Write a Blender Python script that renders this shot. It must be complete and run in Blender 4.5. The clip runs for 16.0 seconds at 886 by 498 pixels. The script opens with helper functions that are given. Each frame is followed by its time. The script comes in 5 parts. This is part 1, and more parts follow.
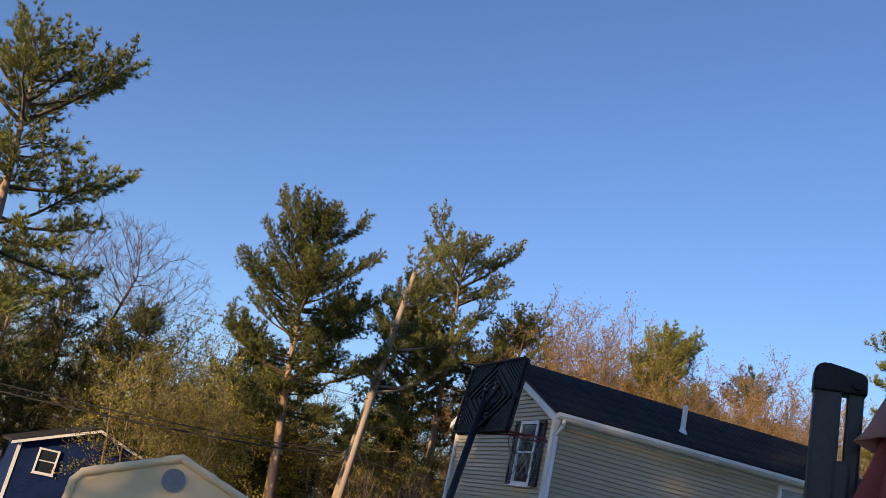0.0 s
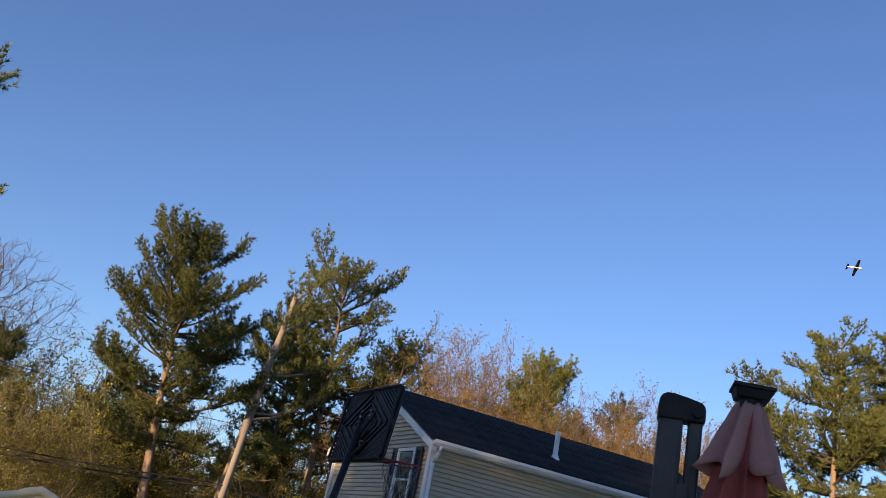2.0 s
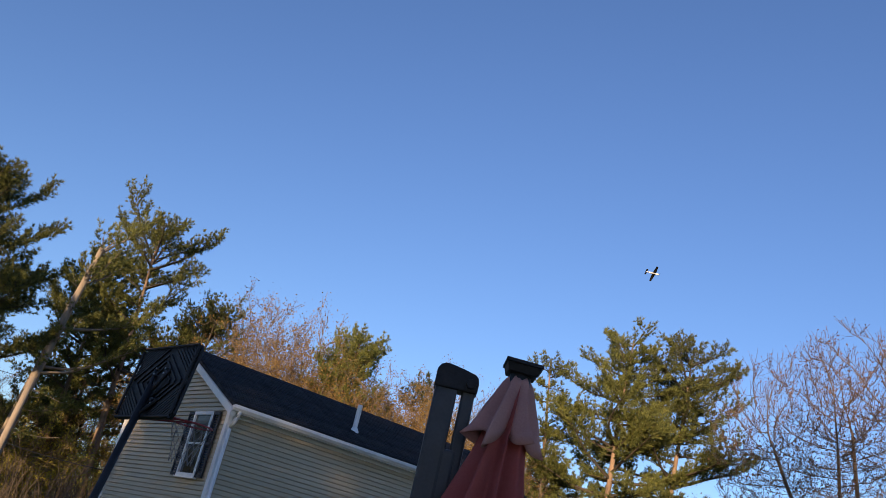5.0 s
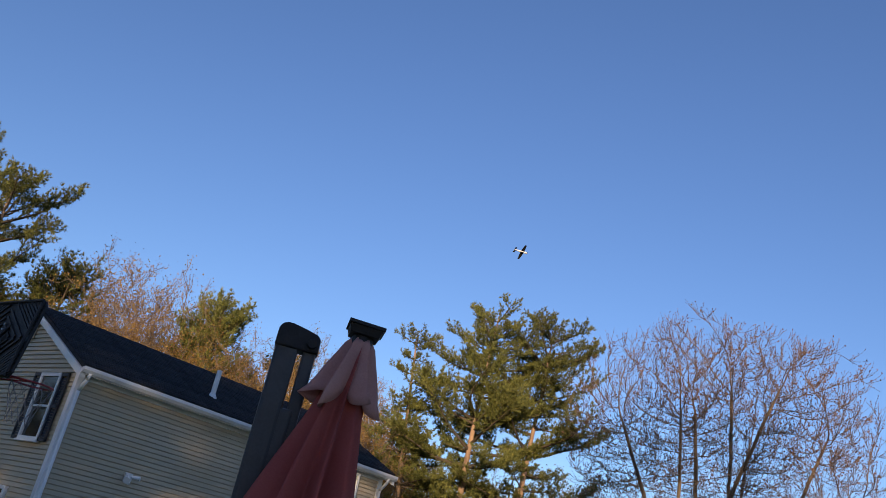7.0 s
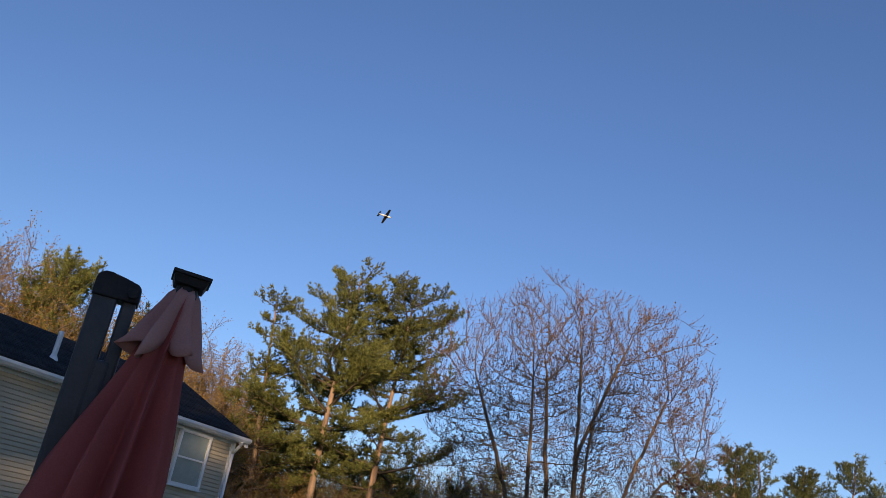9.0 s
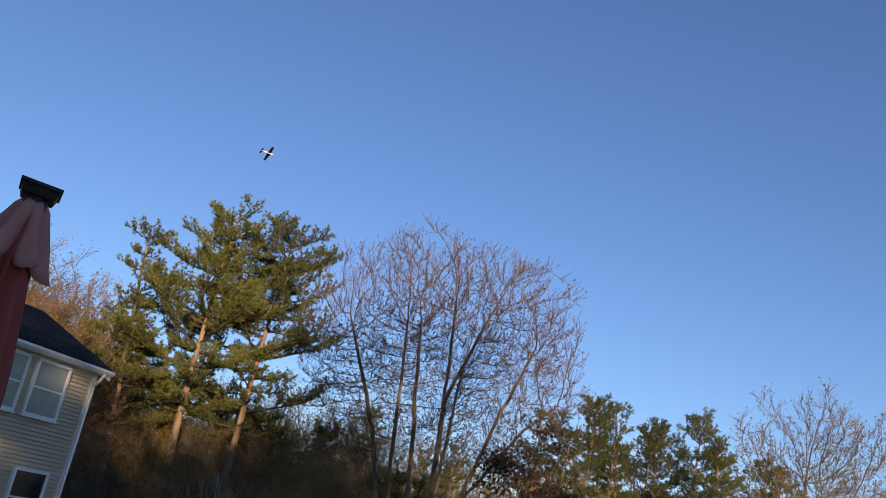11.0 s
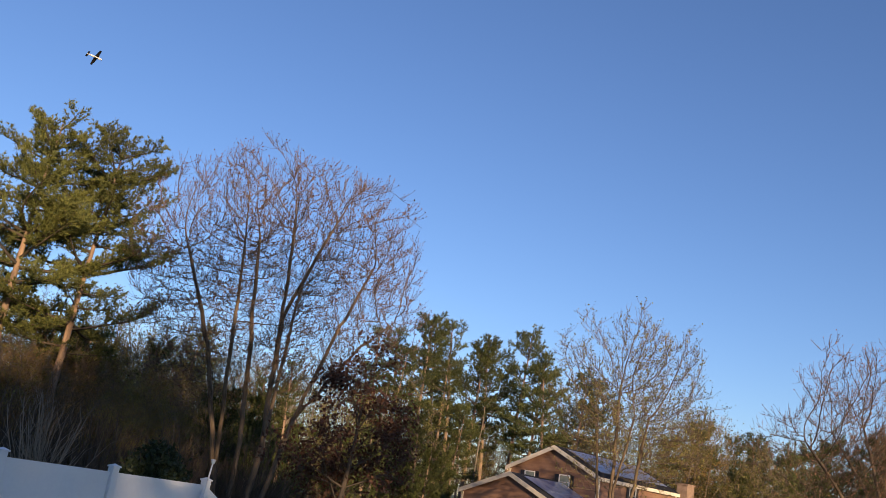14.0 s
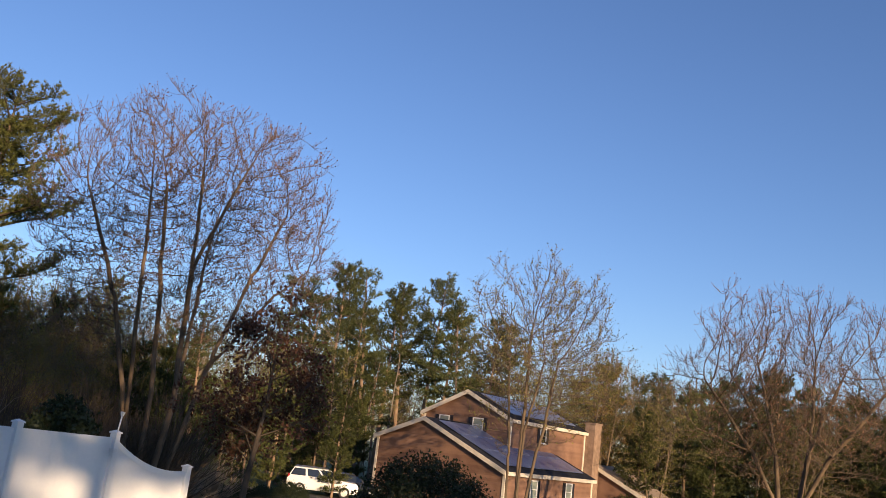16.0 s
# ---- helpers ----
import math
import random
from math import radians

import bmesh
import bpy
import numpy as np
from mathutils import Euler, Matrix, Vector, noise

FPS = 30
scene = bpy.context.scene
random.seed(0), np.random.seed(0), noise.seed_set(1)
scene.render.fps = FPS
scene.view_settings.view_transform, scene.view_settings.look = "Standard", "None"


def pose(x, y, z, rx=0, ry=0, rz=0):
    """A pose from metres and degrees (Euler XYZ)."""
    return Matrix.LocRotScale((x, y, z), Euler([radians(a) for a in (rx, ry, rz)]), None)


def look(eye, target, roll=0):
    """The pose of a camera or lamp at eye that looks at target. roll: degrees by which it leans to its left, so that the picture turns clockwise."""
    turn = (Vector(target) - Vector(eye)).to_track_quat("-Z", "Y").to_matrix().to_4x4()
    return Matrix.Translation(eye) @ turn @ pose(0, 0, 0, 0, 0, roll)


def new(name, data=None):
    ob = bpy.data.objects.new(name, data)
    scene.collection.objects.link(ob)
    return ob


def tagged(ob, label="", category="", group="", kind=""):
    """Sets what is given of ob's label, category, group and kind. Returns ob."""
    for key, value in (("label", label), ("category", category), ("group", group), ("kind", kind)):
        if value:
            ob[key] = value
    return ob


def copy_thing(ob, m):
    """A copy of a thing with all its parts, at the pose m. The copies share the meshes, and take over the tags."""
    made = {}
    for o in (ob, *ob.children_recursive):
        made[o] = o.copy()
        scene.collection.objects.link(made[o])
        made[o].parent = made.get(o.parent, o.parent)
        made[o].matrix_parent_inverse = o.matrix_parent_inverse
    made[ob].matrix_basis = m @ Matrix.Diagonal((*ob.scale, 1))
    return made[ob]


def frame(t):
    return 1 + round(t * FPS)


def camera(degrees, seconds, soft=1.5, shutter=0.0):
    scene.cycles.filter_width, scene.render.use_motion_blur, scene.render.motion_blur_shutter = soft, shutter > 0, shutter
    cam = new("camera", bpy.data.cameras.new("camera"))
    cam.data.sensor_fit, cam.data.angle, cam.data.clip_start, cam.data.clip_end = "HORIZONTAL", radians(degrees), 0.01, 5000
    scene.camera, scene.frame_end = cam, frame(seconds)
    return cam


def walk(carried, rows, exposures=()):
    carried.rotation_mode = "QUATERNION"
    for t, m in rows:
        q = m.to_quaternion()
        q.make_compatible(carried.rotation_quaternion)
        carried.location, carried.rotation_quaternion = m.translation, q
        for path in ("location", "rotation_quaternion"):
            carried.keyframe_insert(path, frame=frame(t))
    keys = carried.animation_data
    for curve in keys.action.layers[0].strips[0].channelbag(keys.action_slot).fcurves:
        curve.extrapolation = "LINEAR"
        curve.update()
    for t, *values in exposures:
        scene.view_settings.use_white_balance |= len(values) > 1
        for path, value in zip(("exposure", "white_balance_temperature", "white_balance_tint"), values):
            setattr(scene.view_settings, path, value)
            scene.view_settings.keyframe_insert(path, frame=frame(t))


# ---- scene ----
cam = camera(54.09, 16.0, soft=0.55)
PATH = [
    (0.0, pose(0.000, 0.000, 1.600, 107.40, -12.43, -3.86)),
    (0.5, pose(0.003, -0.036, 1.598, 108.35, -11.70, -5.72)),
    (1.0, pose(0.018, -0.077, 1.602, 109.28, -10.87, -7.91)),
    (1.5, pose(0.026, -0.099, 1.605, 110.20, -11.05, -9.98)),
    (2.0, pose(0.041, -0.125, 1.602, 110.70, -11.06, -11.68)),
    (2.5, pose(0.051, -0.172, 1.583, 110.80, -11.15, -13.61)),
    (3.0, pose(0.061, -0.193, 1.568, 110.88, -11.43, -15.61)),
    (3.5, pose(0.079, -0.194, 1.569, 111.18, -11.83, -17.82)),
    (4.0, pose(0.091, -0.204, 1.565, 111.38, -12.14, -20.27)),
    (6.5, pose(0.241, -0.241, 1.548, 112.01, -12.28, -31.49)),
    (7.0, pose(0.258, -0.268, 1.542, 111.85, -12.01, -33.82)),
    (7.5, pose(0.286, -0.298, 1.540, 111.79, -11.25, -36.00)),
    (8.0, pose(0.319, -0.315, 1.536, 111.65, -10.44, -38.16)),
    (8.5, pose(0.369, -0.309, 1.536, 111.49, -10.14, -40.52)),
    (9.0, pose(0.400, -0.338, 1.526, 111.22, -9.97, -42.70)),
    (11.5, pose(0.462, -0.431, 1.452, 108.55, -10.26, -53.28)),
    (12.0, pose(0.439, -0.449, 1.442, 107.93, -9.80, -55.25)),
    (12.5, pose(0.403, -0.483, 1.421, 107.44, -9.50, -57.11)),
    (13.0, pose(0.369, -0.523, 1.392, 106.94, -9.12, -58.67)),
    (13.5, pose(0.354, -0.558, 1.381, 106.44, -8.73, -60.18)),
    (14.0, pose(0.341, -0.602, 1.378, 105.64, -8.59, -61.70)),
    (14.5, pose(0.324, -0.639, 1.366, 104.73, -8.28, -63.26)),
    (15.0, pose(0.306, -0.675, 1.368, 104.08, -7.72, -64.64)),
    (15.5, pose(0.301, -0.686, 1.366, 103.45, -7.23, -65.83)),
    (16.0, pose(0.286, -0.705, 1.358, 102.95, -6.77, -67.08)),
]
walk(cam, PATH, exposures=((0.0, 0.67, 6120, 28), (4.0, 0.58, 6120, 28), (7.0, 0.47, 6120, 28), (9.0, 0.32, 6120, 28), (12.0, 0.42, 6130, 28), (16.0, 0.48, 6150, 28)))

# ---- light: low sun behind the viewer, clear sky ----
SUN_AZ, SUN_EL = 218.0, 9.0          # degrees clockwise from +y, and above the horizon
world = bpy.data.worlds.new("sky")
scene.world = world
world.use_nodes = True
wn, wl = world.node_tree.nodes, world.node_tree.links
sky = wn.new("ShaderNodeTexSky")
sky.sky_type = "NISHITA"
sky.sun_disc = False
sky.sun_elevation, sky.sun_rotation = radians(SUN_EL), radians(SUN_AZ)
sky.air_density, sky.dust_density, sky.ozone_density = 1.0, 0.15, 3.4
wl.new(sky.outputs[0], wn["Background"].inputs[0])
wn["Background"].inputs[1].default_value = 0.13
sun_lamp = bpy.data.lights.new("sun", "SUN")
sun_lamp.energy, sun_lamp.angle, sun_lamp.color = 5.0, radians(0.5), (1.0, 0.75, 0.38)
sun = new("sun", sun_lamp)
sa, se = radians(SUN_AZ), radians(SUN_EL)
sun.matrix_world = look((math.sin(sa) * 60, math.cos(sa) * 60, 60 * math.tan(se)), (0, 0, 0))


# ---- materials ----
def nodes_of(name):
    m = bpy.data.materials.new(name)
    m.use_nodes = True
    return m, m.node_tree.nodes, m.node_tree.links, m.node_tree.nodes["Principled BSDF"]


def surface(name, c1, c2, scale=4.0, rough=0.7, bump=0.15, fine=60.0, metal=0.0, vary="", stretch=(1, 1, 1), spec=0.5, vary_amount=0.5):
    """A surface with variation at two scales; vary: 'island' or 'object' adds a random shade per piece."""
    m, n, l, p = nodes_of(name)
    tc = n.new("ShaderNodeTexCoord")
    mp = n.new("ShaderNodeMapping")
    mp.inputs["Scale"].default_value = stretch
    l.new(tc.outputs["Object"], mp.inputs[0])
    big, small = n.new("ShaderNodeTexNoise"), n.new("ShaderNodeTexNoise")
    big.inputs["Scale"].default_value, big.inputs["Detail"].default_value = scale, 5
    small.inputs["Scale"].default_value, small.inputs["Detail"].default_value = fine, 4
    l.new(mp.outputs[0], big.inputs["Vector"]), l.new(mp.outputs[0], small.inputs["Vector"])
    add = n.new("ShaderNodeMath")
    add.operation = "MULTIPLY_ADD"
    add.inputs[1].default_value = 0.35
    l.new(small.outputs[0], add.inputs[0]), l.new(big.outputs[0], add.inputs[2])
    fac = add.outputs[0]
    if vary:
        r = n.new("ShaderNodeNewGeometry") if vary == "island" else n.new("ShaderNodeObjectInfo")
        a2 = n.new("ShaderNodeMath")
        a2.operation = "MULTIPLY_ADD"
        a2.inputs[1].default_value = vary_amount
        l.new(r.outputs["Random Per Island" if vary == "island" else "Random"], a2.inputs[0])
        sub = n.new("ShaderNodeMath")
        sub.operation = "SUBTRACT"
        sub.inputs[1].default_value = vary_amount / 2
        l.new(fac, a2.inputs[2]), l.new(a2.outputs[0], sub.inputs[0])
        fac = sub.outputs[0]
    ramp = n.new("ShaderNodeValToRGB")
    ramp.color_ramp.elements[0].position, ramp.color_ramp.elements[1].position = 0.42, 0.92
    ramp.color_ramp.elements[0].color, ramp.color_ramp.elements[1].color = (*c1, 1), (*c2, 1)
    l.new(fac, ramp.inputs[0])
    l.new(ramp.outputs[0], p.inputs["Base Color"])
    p.inputs["Roughness"].default_value, p.inputs["Metallic"].default_value = rough, metal
    p.inputs["Specular IOR Level"].default_value = spec
    if bump:
        b = n.new("ShaderNodeBump")
        b.inputs["Strength"].default_value, b.inputs["Distance"].default_value = bump, 0.02
        l.new(add.outputs[0], b.inputs["Height"]), l.new(b.outputs[0], p.inputs["Normal"])
    return m


def foliage(name, c1, c2, through_light=0.3):
    """Leaf or needle: a shade per leaf and per tree, partly see-through to light."""
    m, n, l, p = nodes_of(name)
    g, o = n.new("ShaderNodeNewGeometry"), n.new("ShaderNodeObjectInfo")
    mix = n.new("ShaderNodeMix")
    mix.data_type = "RGBA"
    mix.inputs["A"].default_value, mix.inputs["B"].default_value = (*c1, 1), (*c2, 1)
    l.new(g.outputs["Random Per Island"], mix.inputs["Factor"])
    hsv = n.new("ShaderNodeHueSaturation")
    val = n.new("ShaderNodeMapRange")
    val.inputs["To Min"].default_value, val.inputs["To Max"].default_value = 0.75, 1.25
    l.new(o.outputs["Random"], val.inputs[0]), l.new(val.outputs[0], hsv.inputs["Value"])
    l.new(mix.outputs["Result"], hsv.inputs["Color"])
    l.new(hsv.outputs[0], p.inputs["Base Color"])
    p.inputs["Roughness"].default_value, p.inputs["Specular IOR Level"].default_value = 0.6, 0.3
    t, sh = n.new("ShaderNodeBsdfTranslucent"), n.new("ShaderNodeMixShader")
    sh.inputs[0].default_value = through_light
    l.new(hsv.outputs[0], t.inputs[0]), l.new(p.outputs[0], sh.inputs[1]), l.new(t.outputs[0], sh.inputs[2])
    l.new(sh.outputs[0], n["Material Output"].inputs[0])
    return m


def glass(name, tint):
    m, n, l, p = nodes_of(name)
    p.inputs["Base Color"].default_value = (*tint, 1)
    p.inputs["Roughness"].default_value, p.inputs["Specular IOR Level"].default_value = 0.06, 0.8
    w = n.new("ShaderNodeTexNoise")
    w.inputs["Scale"].default_value = 1.5
    b = n.new("ShaderNodeBump")
    b.inputs["Strength"].default_value, b.inputs["Distance"].default_value = 0.05, 0.02
    l.new(w.outputs[0], b.inputs["Height"]), l.new(b.outputs[0], p.inputs["Normal"])
    return m


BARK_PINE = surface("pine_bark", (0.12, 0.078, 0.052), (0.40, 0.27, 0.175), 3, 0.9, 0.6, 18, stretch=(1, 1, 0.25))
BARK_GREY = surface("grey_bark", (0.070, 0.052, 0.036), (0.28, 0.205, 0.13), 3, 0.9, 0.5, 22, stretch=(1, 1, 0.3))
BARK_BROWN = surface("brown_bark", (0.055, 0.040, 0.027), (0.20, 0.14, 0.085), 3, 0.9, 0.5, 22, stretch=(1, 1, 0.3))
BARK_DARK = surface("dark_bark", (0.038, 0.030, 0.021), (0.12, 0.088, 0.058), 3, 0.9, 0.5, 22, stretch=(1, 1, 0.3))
BARK_DEAD = surface("dead_wood", (0.14, 0.11, 0.08), (0.36, 0.29, 0.21), 2, 0.85, 0.4, 20, stretch=(1, 1, 0.2))
NEEDLES = foliage("pine_needles", (0.042, 0.062, 0.018), (0.245, 0.245, 0.060), 0.22)
NEEDLES_FAR = foliage("far_pine_needles", (0.028, 0.044, 0.015), (0.14, 0.15, 0.042), 0.2)
BUDS = foliage("red_buds", (0.15, 0.07, 0.045), (0.34, 0.18, 0.10), 0.3)
LEAF_YELLOW = foliage("yellow_green_leaves", (0.19, 0.18, 0.028), (0.48, 0.42, 0.065), 0.4)
LEAF_OLIVE = foliage("olive_leaves", (0.12, 0.12, 0.032), (0.30, 0.26, 0.07), 0.4)
LEAF_ORANGE = foliage("orange_brown_leaves", (0.20, 0.115, 0.03), (0.42, 0.27, 0.075), 0.4)
LEAF_TAN = foliage("tan_leaves", (0.18, 0.11, 0.045), (0.36, 0.235, 0.09), 0.4)
LEAF_GREEN = foliage("fresh_green_leaves", (0.08, 0.12, 0.035), (0.22, 0.27, 0.08), 0.4)
LEAF_RED = foliage("dark_red_leaves", (0.045, 0.022, 0.016), (0.15, 0.070, 0.040), 0.25)
LEAF_DARK = foliage("dark_evergreen_leaves", (0.014, 0.024, 0.012), (0.04, 0.055, 0.02), 0.15)
GRASS = surface("lawn", (0.05, 0.075, 0.02), (0.13, 0.15, 0.05), 0.6, 0.95, 0.6, 9)
SIDING = surface("vinyl_siding", (0.39, 0.335, 0.235), (0.49, 0.425, 0.31), 0.7, 0.55, 0.08, 40, vary="object", vary_amount=0.25)
TRIM = surface("white_trim", (0.62, 0.62, 0.62), (0.78, 0.78, 0.77), 1.5, 0.45, 0.05, 30)
SHINGLE = surface("dark_shingle", (0.013, 0.014, 0.017), (0.040, 0.041, 0.046), 6, 0.95, 0.5, 45, vary="object", vary_amount=0.3, spec=0.12)
SHUTTER = surface("black_shutter", (0.012, 0.013, 0.018), (0.03, 0.032, 0.04), 5, 0.5, 0.1)
PANE = glass("window_glass", (0.02, 0.025, 0.03))
BLIND = surface("pale_blind_behind_glass", (0.20, 0.24, 0.22), (0.30, 0.34, 0.31), 2, 0.2, 0.0, 20, spec=0.8)
BLACK_PLASTIC = surface("black_plastic", (0.010, 0.010, 0.012), (0.026, 0.026, 0.030), 8, 0.5, 0.15, 60, spec=0.25)
CHARCOAL = surface("charcoal_powder_coat", (0.025, 0.028, 0.034), (0.05, 0.055, 0.065), 5, 0.5, 0.06, 80)
RIM_RED = surface("red_painted_steel", (0.22, 0.02, 0.02), (0.36, 0.05, 0.05), 8, 0.5, 0.05)
NET = surface("grey_net_cord", (0.13, 0.13, 0.14), (0.24, 0.24, 0.25), 30, 0.9, 0.1)
CANOPY_RED = surface("faded_red_canvas", (0.27, 0.044, 0.038), (0.37, 0.085, 0.068), 2.2, 0.85, 0.15, 120)
CANOPY_PINK = surface("sun_bleached_red_canvas", (0.34, 0.145, 0.125), (0.48, 0.25, 0.21), 2.2, 0.85, 0.15, 120)
TARP = surface("beige_tarp", (0.88, 0.65, 0.37), (0.94, 0.75, 0.47), 1.2, 0.5, 0.25, 14)
VENT_BLUE = surface("grey_blue_mesh", (0.17, 0.20, 0.25), (0.26, 0.30, 0.36), 20, 0.8, 0.2, 150)
VINYL = surface("white_vinyl", (0.72, 0.73, 0.74), (0.82, 0.82, 0.81), 0.8, 0.35, 0.03, 20)
BLUE_PAINT = surface("blue_clapboard", (0.005, 0.014, 0.060), (0.012, 0.028, 0.095), 2, 0.8, 0.1, 40, spec=0.1)
BRICK_RED = surface("cedar_clapboard", (0.16, 0.085, 0.055), (0.27, 0.155, 0.10), 1.0, 0.75, 0.15, 30, vary="object", vary_amount=0.3)
CHIMNEY_BRICK = surface("chimney_brick", (0.18, 0.12, 0.085), (0.33, 0.23, 0.165), 3, 0.9, 0.4, 25)
CREAM = surface("cream_trim", (0.60, 0.53, 0.42), (0.74, 0.67, 0.56), 2, 0.5, 0.05)
ROOF_BROWN = surface("brown_shingle", (0.24, 0.18, 0.13), (0.40, 0.31, 0.23), 3, 0.9, 0.4, 30)
# blue panels, base colour brightened to stand in for the sky's reflection
SOLAR = surface("solar_panel", (0.10, 0.13, 0.24), (0.15, 0.19, 0.32), 2, 0.28, 0.0, 20, spec=0.9)
CAR_WHITE = surface("white_car_paint", (0.70, 0.70, 0.70), (0.80, 0.80, 0.80), 1, 0.2, 0.0, spec=0.6)
CAR_DARK = surface("dark_blue_car_paint", (0.015, 0.02, 0.035), (0.03, 0.035, 0.055), 1, 0.2, 0.0, spec=0.6)
TYRE = surface("tyre_rubber", (0.012, 0.012, 0.012), (0.03, 0.03, 0.03), 12, 0.85, 0.2)
ALLOY = surface("alloy", (0.4, 0.4, 0.42), (0.6, 0.6, 0.62), 6, 0.3, 0.0, metal=1.0)
LAMP_RED = surface("red_lens", (0.25, 0.01, 0.01), (0.4, 0.02, 0.02), 5, 0.2, 0.0)
LAMP_CLEAR = surface("clear_lens", (0.5, 0.5, 0.52), (0.7, 0.7, 0.72), 5, 0.1, 0.0)
ASPHALT = surface("asphalt", (0.04, 0.04, 0.042), (0.075, 0.073, 0.07), 2, 0.95, 0.3, 60)
WIRE = surface("black_cable", (0.01, 0.01, 0.01), (0.025, 0.025, 0.025), 5, 0.6, 0.0)
MODEL_WHITE = surface("white_foam", (0.68, 0.68, 0.68), (0.8, 0.8, 0.8), 5, 0.5, 0.0)
MODEL_BLACK = surface("black_film", (0.010, 0.010, 0.012), (0.022, 0.022, 0.026), 5, 0.4, 0.0)


# ---- mesh tools ----
def raw_mesh(name, verts, faces):
    """A mesh from arrays: verts n x 3, faces m x 3 or m x 4."""
    me = bpy.data.meshes.new(name)
    verts, faces = np.asarray(verts, np.float32), np.asarray(faces, np.int32)
    me.vertices.add(len(verts))
    me.vertices.foreach_set("co", verts.ravel())
    k = faces.shape[1]
    me.loops.add(faces.size)
    me.loops.foreach_set("vertex_index", faces.ravel())
    me.polygons.add(len(faces))
    me.polygons.foreach_set("loop_start", np.arange(0, faces.size, k, dtype=np.int32))
    me.update(calc_edges=True)
    return me


def link(name, me, material, parent=None, label=""):
    me.materials.append(material)
    ob = new(name, me)
    if parent is not None:
        ob.parent = parent
    return tagged(ob, label)


class Solid:
    """Gathers boxes, bars and tubes for one mesh."""

    def __init__(self):
        self.v, self.f = [], []

    def add(self, verts, faces):
        k = len(self.v)
        self.v += [tuple(p) for p in verts]
        self.f += [tuple(k + i for i in f) for f in faces]
        return self

    def hexa(self, p):
        """Eight corners: bottom four round, then top four."""
        return self.add(p, [(3, 2, 1, 0), (4, 5, 6, 7), (0, 1, 5, 4), (1, 2, 6, 5), (2, 3, 7, 6), (3, 0, 4, 7)])

    def box(self, x0, y0, z0, x1, y1, z1):
        return self.hexa([(x0, y0, z0), (x1, y0, z0), (x1, y1, z0), (x0, y1, z0), (x0, y0, z1), (x1, y0, z1), (x1, y1, z1), (x0, y1, z1)])

    def tube(self, p, q, r0, r1=None, n=10):
        r1 = r0 if r1 is None else r1
        p, q = Vector(p), Vector(q)
        d = (q - p).normalized()
        a = d.orthogonal().normalized()
        b = d.cross(a)
        ring = lambda c, r: [c + a * (r * math.cos(2 * math.pi * i / n)) + b * (r * math.sin(2 * math.pi * i / n)) for i in range(n)]
        return self.add(ring(p, r0) + ring(q, r1), [(i, (i + 1) % n, n + (i + 1) % n, n + i) for i in range(n)] + [tuple(range(n - 1, -1, -1)), tuple(range(n, 2 * n))])

    def prism(self, outline, offset):
        """A flat outline (3D points) pushed along offset."""
        n, o = len(outline), Vector(offset)
        return self.add([Vector(p) for p in outline] + [Vector(p) + o for p in outline],
                        [tuple(range(n - 1, -1, -1)), tuple(range(n, 2 * n))] + [(i, (i + 1) % n, n + (i + 1) % n, n + i) for i in range(n)])

    def sweep(self, pts, radii, n=10, up=(0, 0, 1)):
        """One connected tube along points; radii: one for all, or one for each."""
        pts = [Vector(p) for p in pts]
        radii = [radii] * len(pts) if isinstance(radii, (int, float)) else radii
        v, f = [], []
        for i, p in enumerate(pts):
            d = (pts[min(i + 1, len(pts) - 1)] - pts[max(i - 1, 0)]).normalized()
            a = d.cross(Vector(up)).normalized()
            b = d.cross(a)
            v += [p + a * (radii[i] * math.cos(2 * math.pi * k / n)) + b * (radii[i] * math.sin(2 * math.pi * k / n)) for k in range(n)]
        for i in range(len(pts) - 1):
            f += [(i * n + k, i * n + (k + 1) % n, (i + 1) * n + (k + 1) % n, (i + 1) * n + k) for k in range(n)]
        m = (len(pts) - 1) * n
        return self.add(v, f + [tuple(range(n - 1, -1, -1)), tuple(range(m, m + n))])

    def mesh(self, name, bevel=0.0, smooth=False):
        me = bpy.data.meshes.new(name)
        me.from_pydata(self.v, [], self.f)
        bm = bmesh.new()
        bm.from_mesh(me)
        bmesh.ops.recalc_face_normals(bm, faces=bm.faces)
        if bevel:
            bmesh.ops.bevel(bm, geom=bm.edges[:], offset=bevel, segments=2, affect="EDGES", profile=0.6)
        if smooth:
            for f in bm.faces:
                f.smooth = True
        bm.to_mesh(me)
        bm.free()
        return me


def part(name, solid, material, parent, label="", bevel=0.0, smooth=False):
    return link(name, solid.mesh(name, bevel, smooth), material, parent, label)


def thing(name, m, label, category, group="", kind=""):
    ob = new(name)
    ob.matrix_world = m
    return tagged(ob, label, category, group, kind)


def smooth_step(a, b, x):
    t = min(1.0, max(0.0, (x - a) / (b - a)))
    return t * t * (3 - 2 * t)


def ground_z(x, y):
    r = math.hypot(x, y)
    return -1.0 * smooth_step(4.5, 11, r) - 1.65 * smooth_step(21, 50, r)


def polar(az, d):
    return d * math.sin(radians(az)), d * math.cos(radians(az))


